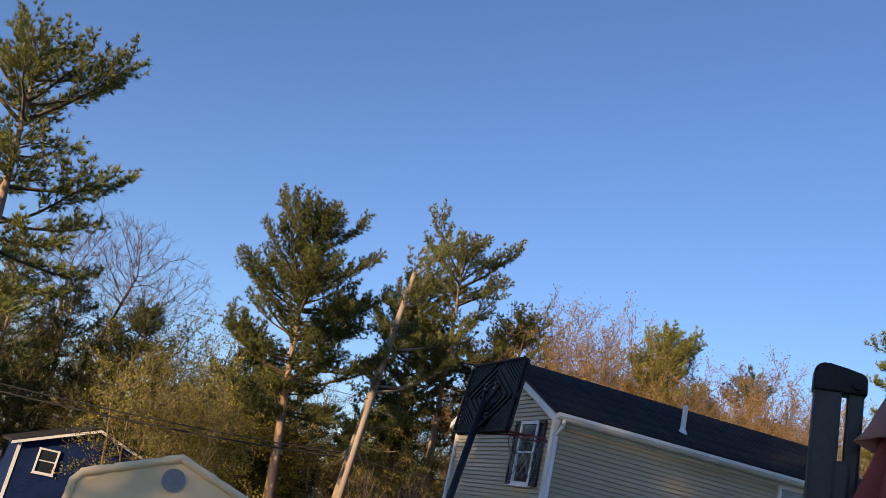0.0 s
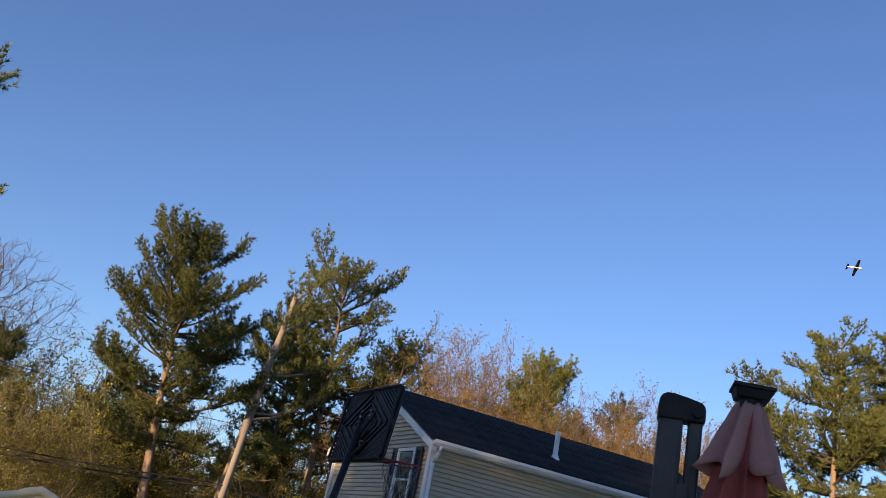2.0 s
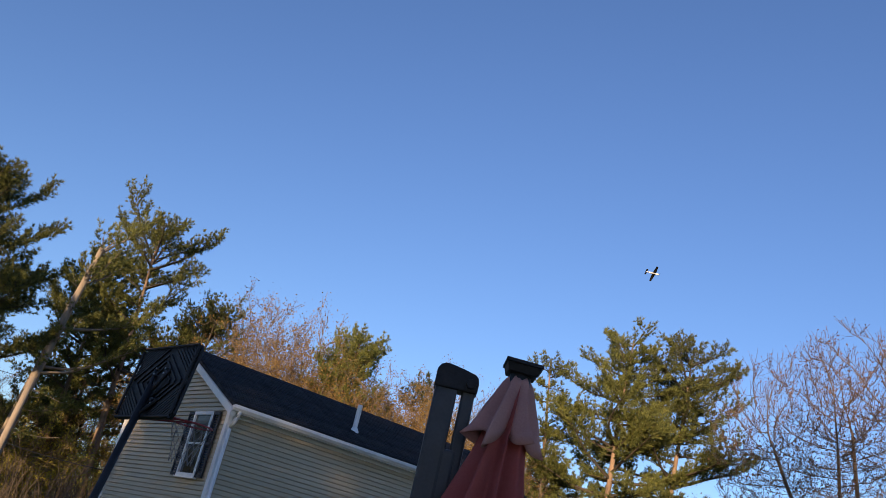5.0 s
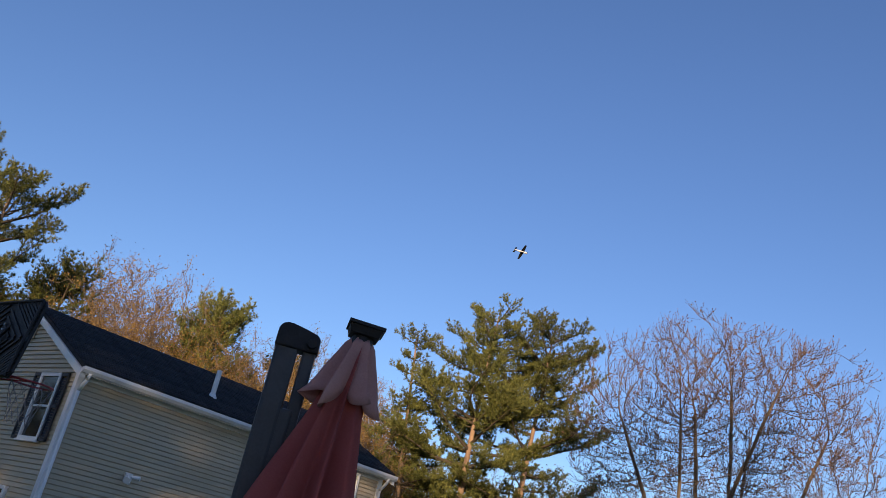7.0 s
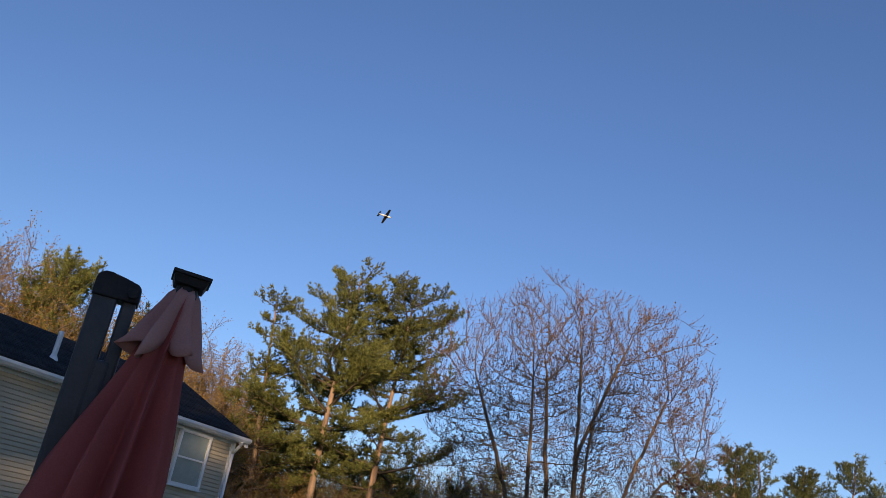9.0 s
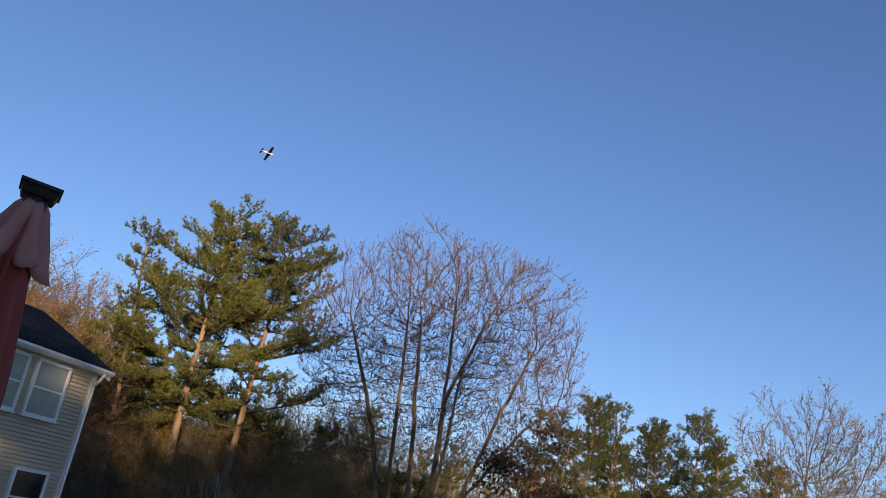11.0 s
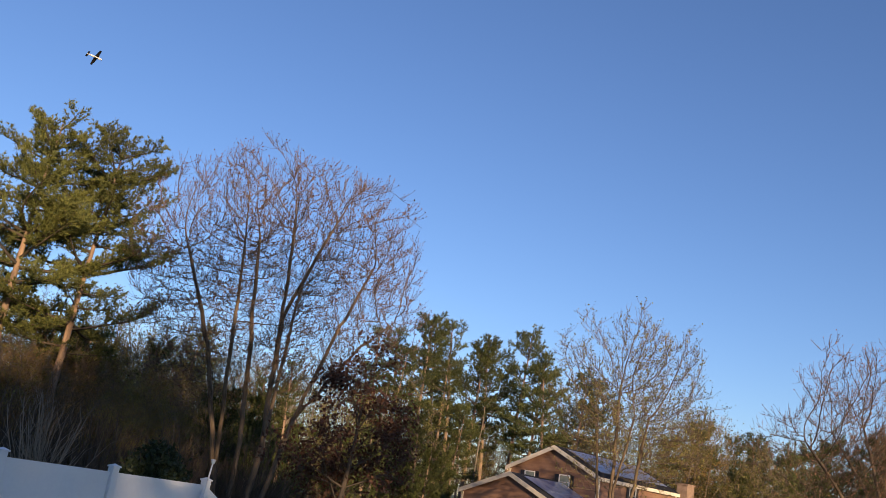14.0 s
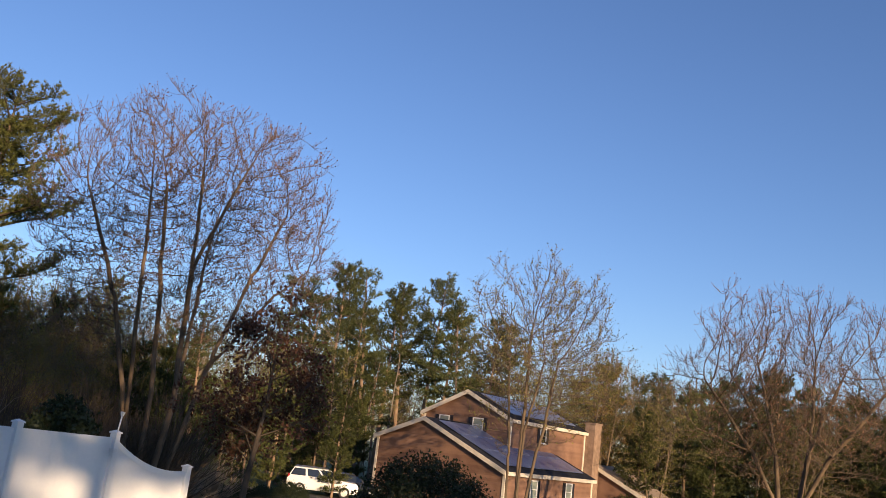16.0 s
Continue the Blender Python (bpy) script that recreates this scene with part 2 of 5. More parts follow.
# ---- trees ----
class Wood:
    """Branch segments of a tree, turned into tapered tubes at once."""

    def __init__(self):
        self.seg, self.tip = [], []

    def mesh(self, name, keep, sides):
        s = np.array([r for r in self.seg if keep(r)], np.float64)
        p, q, r0, r1 = s[:, 0:3], s[:, 3:6], s[:, 6], s[:, 7]
        d = q - p
        d /= np.linalg.norm(d, axis=1, keepdims=True) + 1e-9
        ref = np.where(np.abs(d[:, 2:3]) < 0.9, [[0, 0, 1.0]], [[1.0, 0, 0]])
        a = np.cross(d, ref)
        a /= np.linalg.norm(a, axis=1, keepdims=True)
        b = np.cross(d, a)
        rings = []
        for c, r in ((p, r0), (q, r1)):
            for i in range(sides):
                t = 2 * math.pi * i / sides
                rings.append(c + a * (r * math.cos(t))[:, None] + b * (r * math.sin(t))[:, None])
        v = np.stack(rings, 1).reshape(-1, 3)
        k = np.arange(len(s))[:, None] * 2 * sides
        f = np.concatenate([k + np.array([[i, (i + 1) % sides, sides + (i + 1) % sides, sides + i]]) for i in range(sides)])
        me = raw_mesh(name, v, f)
        me.polygons.foreach_set("use_smooth", np.ones(len(f), bool))
        return me


def unit(v):
    return v / (np.linalg.norm(v) + 1e-9)


def stem(rng, wood, p, d, length, r0, r1, step, wander, rise, level, env=None):
    """One bending stem; returns its points and directions."""
    n = max(2, int(length / step))
    pts = [(p, d, r0)]
    for i in range(n):
        d = unit(d + rng.normal(0, wander, 3) + np.array([0, 0, rise]))
        q = p + d * (length / n)
        if env is not None and i:
            e = (q - env[0]) / env[1]
            if (e[:2] ** 2).sum() + max(0.0, e[2]) ** 2 > rng.uniform(0.86, 1.1):
                break
        ra, rb = r0 + (r1 - r0) * i / n, r0 + (r1 - r0) * (i + 1) / n
        wood.seg.append((*p, *q, ra, rb, level))
        p = q
        pts.append((p, d, rb))
    return pts


def side_way(rng, d, angle):
    a = unit(np.cross(d, rng.normal(0, 1, 3)))
    return unit(d * math.cos(angle) + a * math.sin(angle))


def blades(rng, centres, ways, length, width, per, spread, up=0.0):
    """Narrow triangles fanning from each centre."""
    c = np.repeat(np.asarray(centres), per, 0)
    w = np.repeat(np.asarray(ways), per, 0) + rng.normal(0, spread, (len(c), 3)) + np.array([0, 0, up])
    w /= np.linalg.norm(w, axis=1, keepdims=True) + 1e-9
    s = np.cross(w, rng.normal(0, 1, (len(c), 3)))
    s /= np.linalg.norm(s, axis=1, keepdims=True) + 1e-9
    ln = (length * rng.uniform(0.6, 1.2, len(c)))[:, None]
    v = np.stack([c - s * width / 2 + w * ln * 0.1, c + s * width / 2 + w * ln * 0.1, c + w * ln], 1).reshape(-1, 3)
    return v, np.arange(len(v)).reshape(-1, 3)


def leaves(rng, centres, size, per, scatter):
    """Small pointed leaves (two triangles) scattered round each centre."""
    c = np.repeat(np.asarray(centres), per, 0)
    c = c + rng.normal(0, scatter, c.shape)
    a = rng.normal(0, 1, c.shape)
    a /= np.linalg.norm(a, axis=1, keepdims=True)
    b = np.cross(a, rng.normal(0, 1, c.shape))
    b /= np.linalg.norm(b, axis=1, keepdims=True) + 1e-9
    s = (size * rng.uniform(0.5, 1.3, len(c)))[:, None]
    v = np.stack([c - a * s * 0.6, c + b * s * 0.32, c + a * s * 0.6, c - b * s * 0.32], 1).reshape(-1, 3)
    return v, np.arange(len(v)).reshape(-1, 4)


def finish_tree(name, wood, label, category, group, bark, crown=None, crown_material=None, cut=0, sides=(9, 4)):
    tree = thing(name, Matrix(), label, category, group)
    for stem_key in sorted({r[8] for r in wood.seg if r[8] <= cut}, reverse=True):
        link("trunk", wood.mesh("trunk", lambda r: r[8] == stem_key, sides[0]), bark, tree)
    # pine limbs are set darker than their trunk
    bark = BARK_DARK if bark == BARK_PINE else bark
    if any(r[8] > cut for r in wood.seg):
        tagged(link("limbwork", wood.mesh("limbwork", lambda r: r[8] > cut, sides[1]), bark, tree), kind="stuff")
    if crown is not None:
        tagged(link("crown", raw_mesh("crown", *crown), crown_material, tree), kind="stuff")
    return tree


def pine(seed, height, crown_from, radius, label, lean=(0, 0), whorl=0.72, per_whorl=5, trunk_r=0.28, sparse=1.0, needles=NEEDLES, snag=0.0, flat=0.5, group="pines", side=None, blade=(0.24, 0.030, 16), droop=0.0, tuft=0.17, up=52):
    """A white pine: bare lower trunk, whorls of long limbs that end in flat, upswept plumes of needles, with gaps between."""
    rng = np.random.default_rng(seed)
    wood = Wood()
    d = unit(np.array([lean[0] / height, lean[1] / height, 1.0]))
    trunk = stem(rng, wood, np.zeros(3), d, height, trunk_r, 0.04 if not snag else 0.13, 0.7, 0.006 if snag else 0.011, 0.0, 0)
    tc, tw = [], []
    n = len(trunk) - 1
    z = height * crown_from
    while z < height - 0.12:
        t = min(1.0, max(0.0, (z / height - crown_from) / (1 - crown_from)))
        full = rng.choice([0.45, 0.8, 1.0, 1.15])
        count = per_whorl + rng.integers(-1, 2) - (1 if t > 0.85 else 0)
        turn = rng.uniform(0, 6.28)
        for i in range(count):
            f = min(0.985, (z + rng.uniform(-0.25, 0.25)) / height)
            k = min(n - 1, int(f * n))
            base = trunk[k][0] + (trunk[k + 1][0] - trunk[k][0]) * (f * n - k)
            shape = max(0.13, (1 - t) ** flat * (0.62 + 0.38 * min(1.0, t / 0.22)))
            ln = radius * shape * full * rng.choice([0.3, 0.65, 0.9, 1.0, 1.12])
            az = turn + i * 6.283 / count + rng.normal(0, 0.22)
            if side is not None:
                ln *= 0.55 + 0.55 * math.cos(az - side)
            if ln < 0.35:
                continue
            el = radians(-4 - droop + up * t ** 1.5 + rng.normal(0, 8))
            ld = np.array([math.cos(az) * math.cos(el), math.sin(az) * math.cos(el), math.sin(el)])
            limb = stem(rng, wood, base, ld, ln, 0.022 + 0.02 * ln, 0.011, 0.30, 0.06, 0.008 + 0.0007 * up, 1)
            if rng.uniform() < snag:
                continue
            m = len(limb)
            bare = 0.16 if ln < 1.6 else rng.uniform(0.28, 0.5)
            for j in range(max(1, int(m * bare)), m):
                q, qd, _ = limb[j]
                u = (j / m - bare) / (1 - bare)
                wide = (0.38 + 0.28 * ln) * (0.6 + 1.2 * u - 1.3 * u * u)
                out = unit(np.cross(qd, (0, 0, 1.0)))
                for s in (-1, 1):
                    if rng.uniform() > 0.93 * sparse:
                        continue
                    way = unit(qd * 0.7 + out * s * rng.uniform(0.6, 1.0) + np.array([0, 0, rng.uniform(-0.04, 0.22)]))
                    twig = stem(rng, wood, q, way, max(0.2, wide * rng.uniform(0.7, 1.15)), 0.011, 0.005, tuft, 0.10, 0.10, 2)
                    for a, w, _ in twig[1:]:
                        tc.append(a), tw.append(w)
                        o2 = side_way(rng, w, 0.8)
                        tc.append(a + o2 * 0.15 + np.array([0, 0, 0.05])), tw.append(o2)
                        if rng.uniform() < 0.5:
                            tc.append(a + w * 0.08 + np.array([0, 0, 0.13])), tw.append(w)
                tc.append(q), tw.append(qd)
        z += whorl * rng.uniform(0.7, 1.35) * (1.0 if t < 0.75 else 0.62)
    top, td, _ = trunk[-1]
    for a in np.linspace(0, 0.5, 5):
        tc.append(top + td * (a - 0.3)), tw.append(td)
    tc = np.array(tc) + rng.normal(0, 0.03, (len(tc), 3))
    v, f = blades(rng, tc, tw, blade[0], blade[1], blade[2], 0.48, 0.26)
    return finish_tree("pine_tree", wood, label, "pine tree", group, BARK_DEAD if snag else BARK_PINE, (v, f), needles, 0, (9, 3))


def crown_points(rng, count, centre, size, low, power=2.4, shell=0.4, lumps=0.12):
    """Points filling a lumpy dome: size up and sideways, low downwards; shell below 1/3 crowds them outwards."""
    w = rng.normal(0, 1, (count, 3))
    w /= (np.abs(w) ** power).sum(1, keepdims=True) ** (1 / power)
    r = rng.uniform(0.02, 1, (count, 1)) ** shell
    ph = rng.uniform(0, 6.28, 4)
    az = np.arctan2(w[:, 1], w[:, 0])
    r = r * (1 + lumps * (np.sin(3 * az + ph[0]) * np.cos(4 * w[:, 2] + ph[1]) + 0.8 * np.sin(5 * az + ph[2] + 3 * w[:, 2])))[:, None]
    p = w * r * np.array(size)
    p[:, 2] = np.where(p[:, 2] < 0, p[:, 2] * low / size[2], p[:, 2])
    return p + np.array(centre)


def grow(rng, limbs, goal, step=0.32, kill=0.62, reach=3.2, rounds=70, lift=0.12):
    """Branches that feel their way from given limbs towards points; returns places and parents."""
    pos, par = [], []
    for line, root in limbs:
        line = [np.array(p, float) for p in line]
        last = -1 if root is None else int(np.argmin(np.linalg.norm(np.array(pos) - line[0], axis=1)))
        if root is None:
            pos.append(line[0]), par.append(-1)
            last = len(pos) - 1
        sway = np.zeros(3)
        for p, q in zip(line[:-1], line[1:]):
            m = max(1, int(np.linalg.norm(q - p) / step))
            for k in range(1, m + 1):
                sway = sway * 0.85 + rng.normal(0, 0.022, 3)
                pos.append(p + (q - p) * k / m + sway * (1 - k / m if m > 1 else 0)), par.append(last)
                last = len(pos) - 1
    nodes = np.array(pos)
    kids = np.zeros(60000, int)
    left = goal.copy()
    dist = np.full(len(left), 1e9)
    near = np.zeros(len(left), int)
    fresh = np.arange(len(nodes))
    for _ in range(rounds):
        if not len(left) or not len(fresh):
            break
        gap = np.linalg.norm(left[:, None, :] - nodes[fresh][None], axis=2)
        k = gap.argmin(1)
        g = gap[np.arange(len(left)), k]
        better = g < dist
        dist[better], near[better] = g[better], fresh[k[better]]
        keep = dist > kill
        left, dist, near = left[keep], dist[keep], near[keep]
        pull = dist < reach
        if not pull.any():
            reach *= 1.5
            continue
        way = (left[pull] - nodes[near[pull]]) / dist[pull][:, None]
        who, inv = np.unique(near[pull], return_inverse=True)
        total = np.zeros((len(who), 3))
        np.add.at(total, inv.ravel(), way)
        ok = kids[who] < 3
        who, total = who[ok], total[ok]
        if not len(who):
            break
        total = total / (np.linalg.norm(total, axis=1, keepdims=True) + 1e-6) + rng.normal(0, 0.07, total.shape) + np.array([0, 0, lift])
        total /= np.linalg.norm(total, axis=1, keepdims=True)
        kids[who] += 1
        fresh = np.arange(len(nodes), len(nodes) + len(who))
        nodes = np.concatenate([nodes, nodes[who] + total * step])
        par.extend(int(w) for w in who)
    return nodes, par


def reaching_tree(seed, label, limbs, goal, bark=BARK_GREY, leaf=None, leaf_size=0.06, per=1, scatter=0.05, tip_r=0.007, thick=2.35, twig=0.45, twigs=2, kill=0.62, step=0.32, group="bare trees", name="bare_tree", trunk_cut=0.05, lift=0.12, leaf_up=0.5):
    """A bare tree whose limbs branch towards the points of its crown, ending in upswept twigs with buds or leaves."""
    rng = np.random.default_rng(seed)
    nodes, par = grow(rng, limbs, goal(rng), step, kill, lift=lift)
    n = len(nodes)
    load = np.zeros(n)
    for i in range(n - 1, -1, -1):
        load[i] = max(load[i], tip_r ** thick)
        if par[i] >= 0:
            load[par[i]] += load[i]
    rad = load ** (1 / thick)
    trunk_cut = min(trunk_cut, 0.45 * rad.max())
    wood = Wood()
    tips, root = [], np.zeros(n, int)
    for i in range(n):
        p = par[i]
        if p < 0:
            root[i] = i
            continue
        root[i] = root[p]
        a, b = nodes[p], nodes[i]
        ra = min(rad[p], rad[i] * 1.25)
        wood.seg.append((*a, *b, ra, rad[i], -root[i] if rad[i] > trunk_cut else 1))
        if rad[i] < 0.024:
            d = unit(b - a)
            for _ in range(rng.integers(1, twigs + 1)):
                w = unit(side_way(rng, d, rng.uniform(0.4, 0.75)) + np.array([0, 0, 0.45]))
                pts = stem(rng, wood, b, w, twig * rng.uniform(0.5, 1.25), tip_r * 0.9, tip_r * 0.55, 0.16, 0.09, 0.13, 2)
                tips.extend(q for q, _, _ in (pts[1:] if rng.uniform() < leaf_up else pts[-1:]))
    crown = None if leaf is None else leaves(rng, tips, leaf_size, per, scatter)
    return finish_tree(name, wood, label, "tree", group, bark, crown, leaf, 0, (8, 3))


def broadleaf(seed, height, label, stems=1, spread=0.25, levels=4, trunk_r=0.2, bark=BARK_GREY, leaf=None, leaf_size=0.07, per=3, scatter=0.12, first=0.3, kids=(7, 6, 5, 4), ratio=(0.6, 0.5, 0.42, 0.4), rise=0.05, angle=0.65, group="bare trees", name="bare_tree", wander=0.06, twig_r=0.009, category="tree", fork_way=None, shape=None):
    """A broad-leaved tree in early spring: forking limbs down to fine twigs, with buds or small leaves at the twigs."""
    rng = np.random.default_rng(seed)
    wood = Wood()
    tips = []
    env = None if shape is None else (np.array([shape[3] if len(shape) > 3 else 0.0, shape[4] if len(shape) > 3 else 0.0, height * (1 - shape[1])]), np.array([shape[0], shape[0], height * shape[2]]))

    def fork(pts, length, level, planned):
        n = len(pts)
        count = max(1, round(kids[level] * min(1.0, n / planned)))
        for c in range(count):
            f = first + (1 - first) * (c + rng.uniform(0.1, 0.9)) / count if level == 0 else 0.22 + 0.78 * (c + rng.uniform(0.1, 0.9)) / count
            k = min(n - 1, max(1, int(f * n)))
            p, d, r = pts[k]
            w = side_way(rng, d, angle * rng.uniform(0.6, 1.25) * (1.0 + 0.12 * level))
            ln = length * ratio[level] * (1.15 - 0.55 * f) * rng.uniform(0.7, 1.25)
            r0 = max(twig_r, min(r * 0.62, 0.012 * ln + 0.01))
            last = level + 1 >= levels
            step = (0.7, 0.5, 0.3, 0.2, 0.16)[level]
            q = stem(rng, wood, p, w, ln, r0, max(twig_r * 0.7, r0 * 0.35), step, wander * (1.4 + 0.4 * level), rise, level + 1, env)
            if last:
                tips.extend(a for a, _, _ in q[1:])
            else:
                fork(q, ln, level + 1, max(2, int(ln / step)) + 1)

    for s in range(stems):
        az = 2 * math.pi * s / stems + rng.normal(0, 0.3) if fork_way is None else fork_way[s][0]
        tilt = (spread * rng.uniform(0.6, 1.2) if stems > 1 else spread * 0.2) if fork_way is None else fork_way[s][1]
        d = np.array([math.cos(az) * math.sin(tilt), math.sin(az) * math.sin(tilt), math.cos(tilt)])
        ln = height * rng.uniform(0.86, 1.0)
        pts = stem(rng, wood, np.array([math.cos(az), math.sin(az), 0]) * (0.12 if stems > 1 else 0), d, ln, trunk_r, 0.02, 0.6, wander * 0.6, 0.02, -s, env)
        fork(pts, ln, 0, max(2, int(ln / 0.6)) + 1)
    crown = None
    if leaf is not None:
        crown = leaves(rng, tips, leaf_size, per, scatter)
    return finish_tree(name, wood, label, category, group, bark, crown, leaf, 0, (8, 3))


def spot(az, d):
    """A place on the ground, seen from where the viewer stands when facing that way."""
    x, y = polar(az, d)
    f = smooth_step(15, 50, az)
    return x + 0.34 * f, y - 0.6 * f


def put(tree, az, d, turn=0.0, scale=1.0, sink=0.15, z=None):
    x, y = spot(az, d)
    tree.matrix_world = Matrix.Translation((x, y, (ground_z(x, y) if z is None else z) - sink)) @ Matrix.Rotation(radians(turn), 4, "Z") @ Matrix.Scale(scale, 4)
    return tree


def again(tree, az, d, turn=0.0, scale=1.0, sink=0.15):
    x, y = spot(az, d)
    c = copy_thing(tree, Matrix())
    c.matrix_world = Matrix.Translation((x, y, ground_z(x, y) - sink)) @ Matrix.Rotation(radians(turn), 4, "Z") @ Matrix.Scale(scale, 4)
    return c


def top_height(el, d):
    """Height over the ground of a top seen at that angle and distance."""
    return 1.5 + d * math.tan(radians(el)) - ground_z(d, 0)


# the pines that stand out one by one
put(pine(11, top_height(22.6, 30), 0.40, 4.5, "tall white pine with drooping dark green boughs", lean=(-1.0, 0), whorl=0.9, flat=0.40, trunk_r=0.3, droop=6), -26.0, 30, 20)
put(pine(12, top_height(16.5, 45), 0.45, 4.8, "tall dense white pine on a bare lit trunk", lean=(-1.9, 0), whorl=0.7, per_whorl=7, flat=0.30, trunk_r=0.33), -6.7, 45, 0)
put(pine(13, top_height(15.4, 45), 0.42, 3.8, "half-dead white pine with a broken-off pale trunk", whorl=0.95, per_whorl=4, snag=0.32, sparse=0.9, lean=(0.7, 0), flat=0.10, trunk_r=0.34, side=0.2), -3.3, 45, 0)
put(pine(14, top_height(17.5, 50), 0.50, 5.0, "tall open-crowned white pine with upswept boughs", whorl=0.85, sparse=0.97, flat=0.30, trunk_r=0.3), 2.5, 50, 0)
put(pine(19, top_height(14.6, 53), 0.45, 3.2, "white pine showing between two larger ones", whorl=0.85, sparse=0.9, flat=0.2, trunk_r=0.24), -0.6, 53, 0)
put(pine(20, top_height(13.8, 52), 0.42, 3.6, "white pine with thin lower boughs beside the house", whorl=0.9, sparse=0.95, flat=0.35, trunk_r=0.24), 6.0, 53, 70)
put(pine(15, top_height(14.7, 50), 0.15, 3.9, "rounded white pine behind the house", whorl=0.6, per_whorl=6, flat=0.42, trunk_r=0.25), 15.8, 50, 0)
put(pine(16, top_height(18.4, 48), 0.44, 4.9, "tall layered white pine with dark gaps", whorl=0.92, per_whorl=6, flat=0.42, trunk_r=0.3, up=26), 33.9, 48, 0)
put(pine(17, top_height(15.4, 50), 0.42, 3.9, "slender layered white pine beside a taller one", whorl=0.92, per_whorl=6, flat=0.45, trunk_r=0.22, lean=(-1.6, 0), up=26), 30.9, 50, -30)
put(pine(18, top_height(17.8, 49), 0.42, 4.8, "layered white pine with wide lower boughs", whorl=0.92, per_whorl=6, flat=0.40, trunk_r=0.28, up=26), 37.2, 49, 0)


# the bare trees that stand out one by one; across, away and up from the foot
def maple_crown(rng):
    return np.concatenate([crown_points(rng, 5600, (0.1, 0, 11.6), (6.3, 5.0, 5.3), 5.4, 2.4, 0.36, 0.06), crown_points(rng, 250, (-2.8, 0, 7.5), (2.6, 3, 3), 2.2)])


put(reaching_tree(31, "large many-stemmed bare maple with reddish spring buds", (
    (((-0.55, 0, 0), (-1.0, -0.2, 3.0), (-2.3, -0.6, 8.0), (-4.0, -1.2, 12.0)), None),
    (((-0.15, 0.3, 0), (-0.2, 0.5, 4.0), (-0.6, 1.0, 8.6), (-1.2, 1.5, 13.5)), None),
    (((0.3, -0.2, 0), (0.7, -0.4, 4.0), (0.5, -0.8, 9.5), (0.2, -1.2, 14.0)), None),
    (((0.7, 0.2, 0), (1.8, 0.5, 5.5), (3.1, 0.9, 10.0), (4.2, 1.2, 13.0)), None),
    (((1.8, 0.5, 5.5), (4.0, -0.9, 9.0), (5.2, -1.3, 10.2)), 3),
    (((0.7, -0.4, 4.0), (1.0, 2.0, 9.0), (1.2, 3.2, 12.5)), 2),
    (((-1.0, -0.2, 3.0), (-1.3, -2.2, 8.0), (-1.6, -3.0, 12.0)), 0),
    (((0.5, -0.8, 9.5), (2.0, -1.8, 14.0)), 2)), maple_crown, bark=BARK_BROWN, leaf=BUDS, leaf_size=0.08, per=1, scatter=0.02, tip_r=0.0092, thick=2.22, twig=0.6, twigs=4, kill=0.46, step=0.27, lift=0.2, group="bare maples"), 48.8, 38, -48.8)


def young_crown(rng):
    return np.concatenate([crown_points(rng, 2600, (0.6, 0, 9.6), (4.0, 3.4, 4.4), 4.4, 2.2, 0.45, 0.2), crown_points(rng, 300, (3.2, 0, 8.2), (2.0, 2, 1.6), 1.8)])


put(reaching_tree(32, "young bare multi-stemmed tree with few olive leaves", (
    (((-0.25, 0, 0), (-0.5, 0.2, 4.0), (-0.9, 0.3, 9.0)), None),
    (((0, 0.2, 0), (0.1, 0.3, 5.0), (0.1, 0.8, 10.5)), None),
    (((0.25, -0.1, 0), (0.9, -0.4, 4.5), (1.6, -0.8, 9.0)), None),
    (((0.1, -0.25, 0), (0.2, -0.6, 5.0), (0.9, -1.4, 9.0)), None)), young_crown, bark=BARK_BROWN, leaf=LEAF_OLIVE, leaf_size=0.10, per=1, scatter=0.06, tip_r=0.0095, twig=0.6, twigs=3, kill=0.42, step=0.25, lift=0.2), 72.0, 45, -72)


def shade_crown(rng):
    return crown_points(rng, 5200, (0.6, 0, 8.4), (6.0, 4.8, 4.6), 3.8, 2.3, 0.42, 0.2)


put(reaching_tree(33, "spreading bare shade tree with forked limbs", (
    (((-0.15, 0, 0), (-0.25, 0, 2.8), (-1.5, -0.3, 5.6), (-3.8, -0.8, 8.8)), None),
    (((-0.25, 0, 2.8), (-0.5, 0.3, 5.6), (-1.5, 0.8, 10.2)), 0),
    (((0.2, 0, 0), (0.4, 0, 2.8), (1.0, 0.5, 6.0), (1.2, 1.0, 10.5)), None),
    (((0.4, 0, 2.8), (1.8, -0.6, 5.6), (4.4, -1.2, 9.2)), 2),
    (((1.0, 0.5, 6.0), (2.6, 1.4, 10.0)), 2),
    (((-1.5, -0.3, 5.6), (-4.0, -1.4, 6.4)), 0),
    (((-0.5, 0.3, 5.6), (-2.8, 1.6, 9.6)), 0)), shade_crown, bark=BARK_BROWN, leaf=BUDS, leaf_size=0.07, per=1, scatter=0.03, tip_r=0.0095, thick=2.25, twig=0.6, twigs=3, kill=0.42, step=0.25, lift=0.25), 88.2, 45, -88)


def oak_crown(rng):
    return crown_points(rng, 2800, (0.2, 0, 11.0), (4.4, 3.6, 3.6), 4.5, 2.2, 0.45, 0.22)


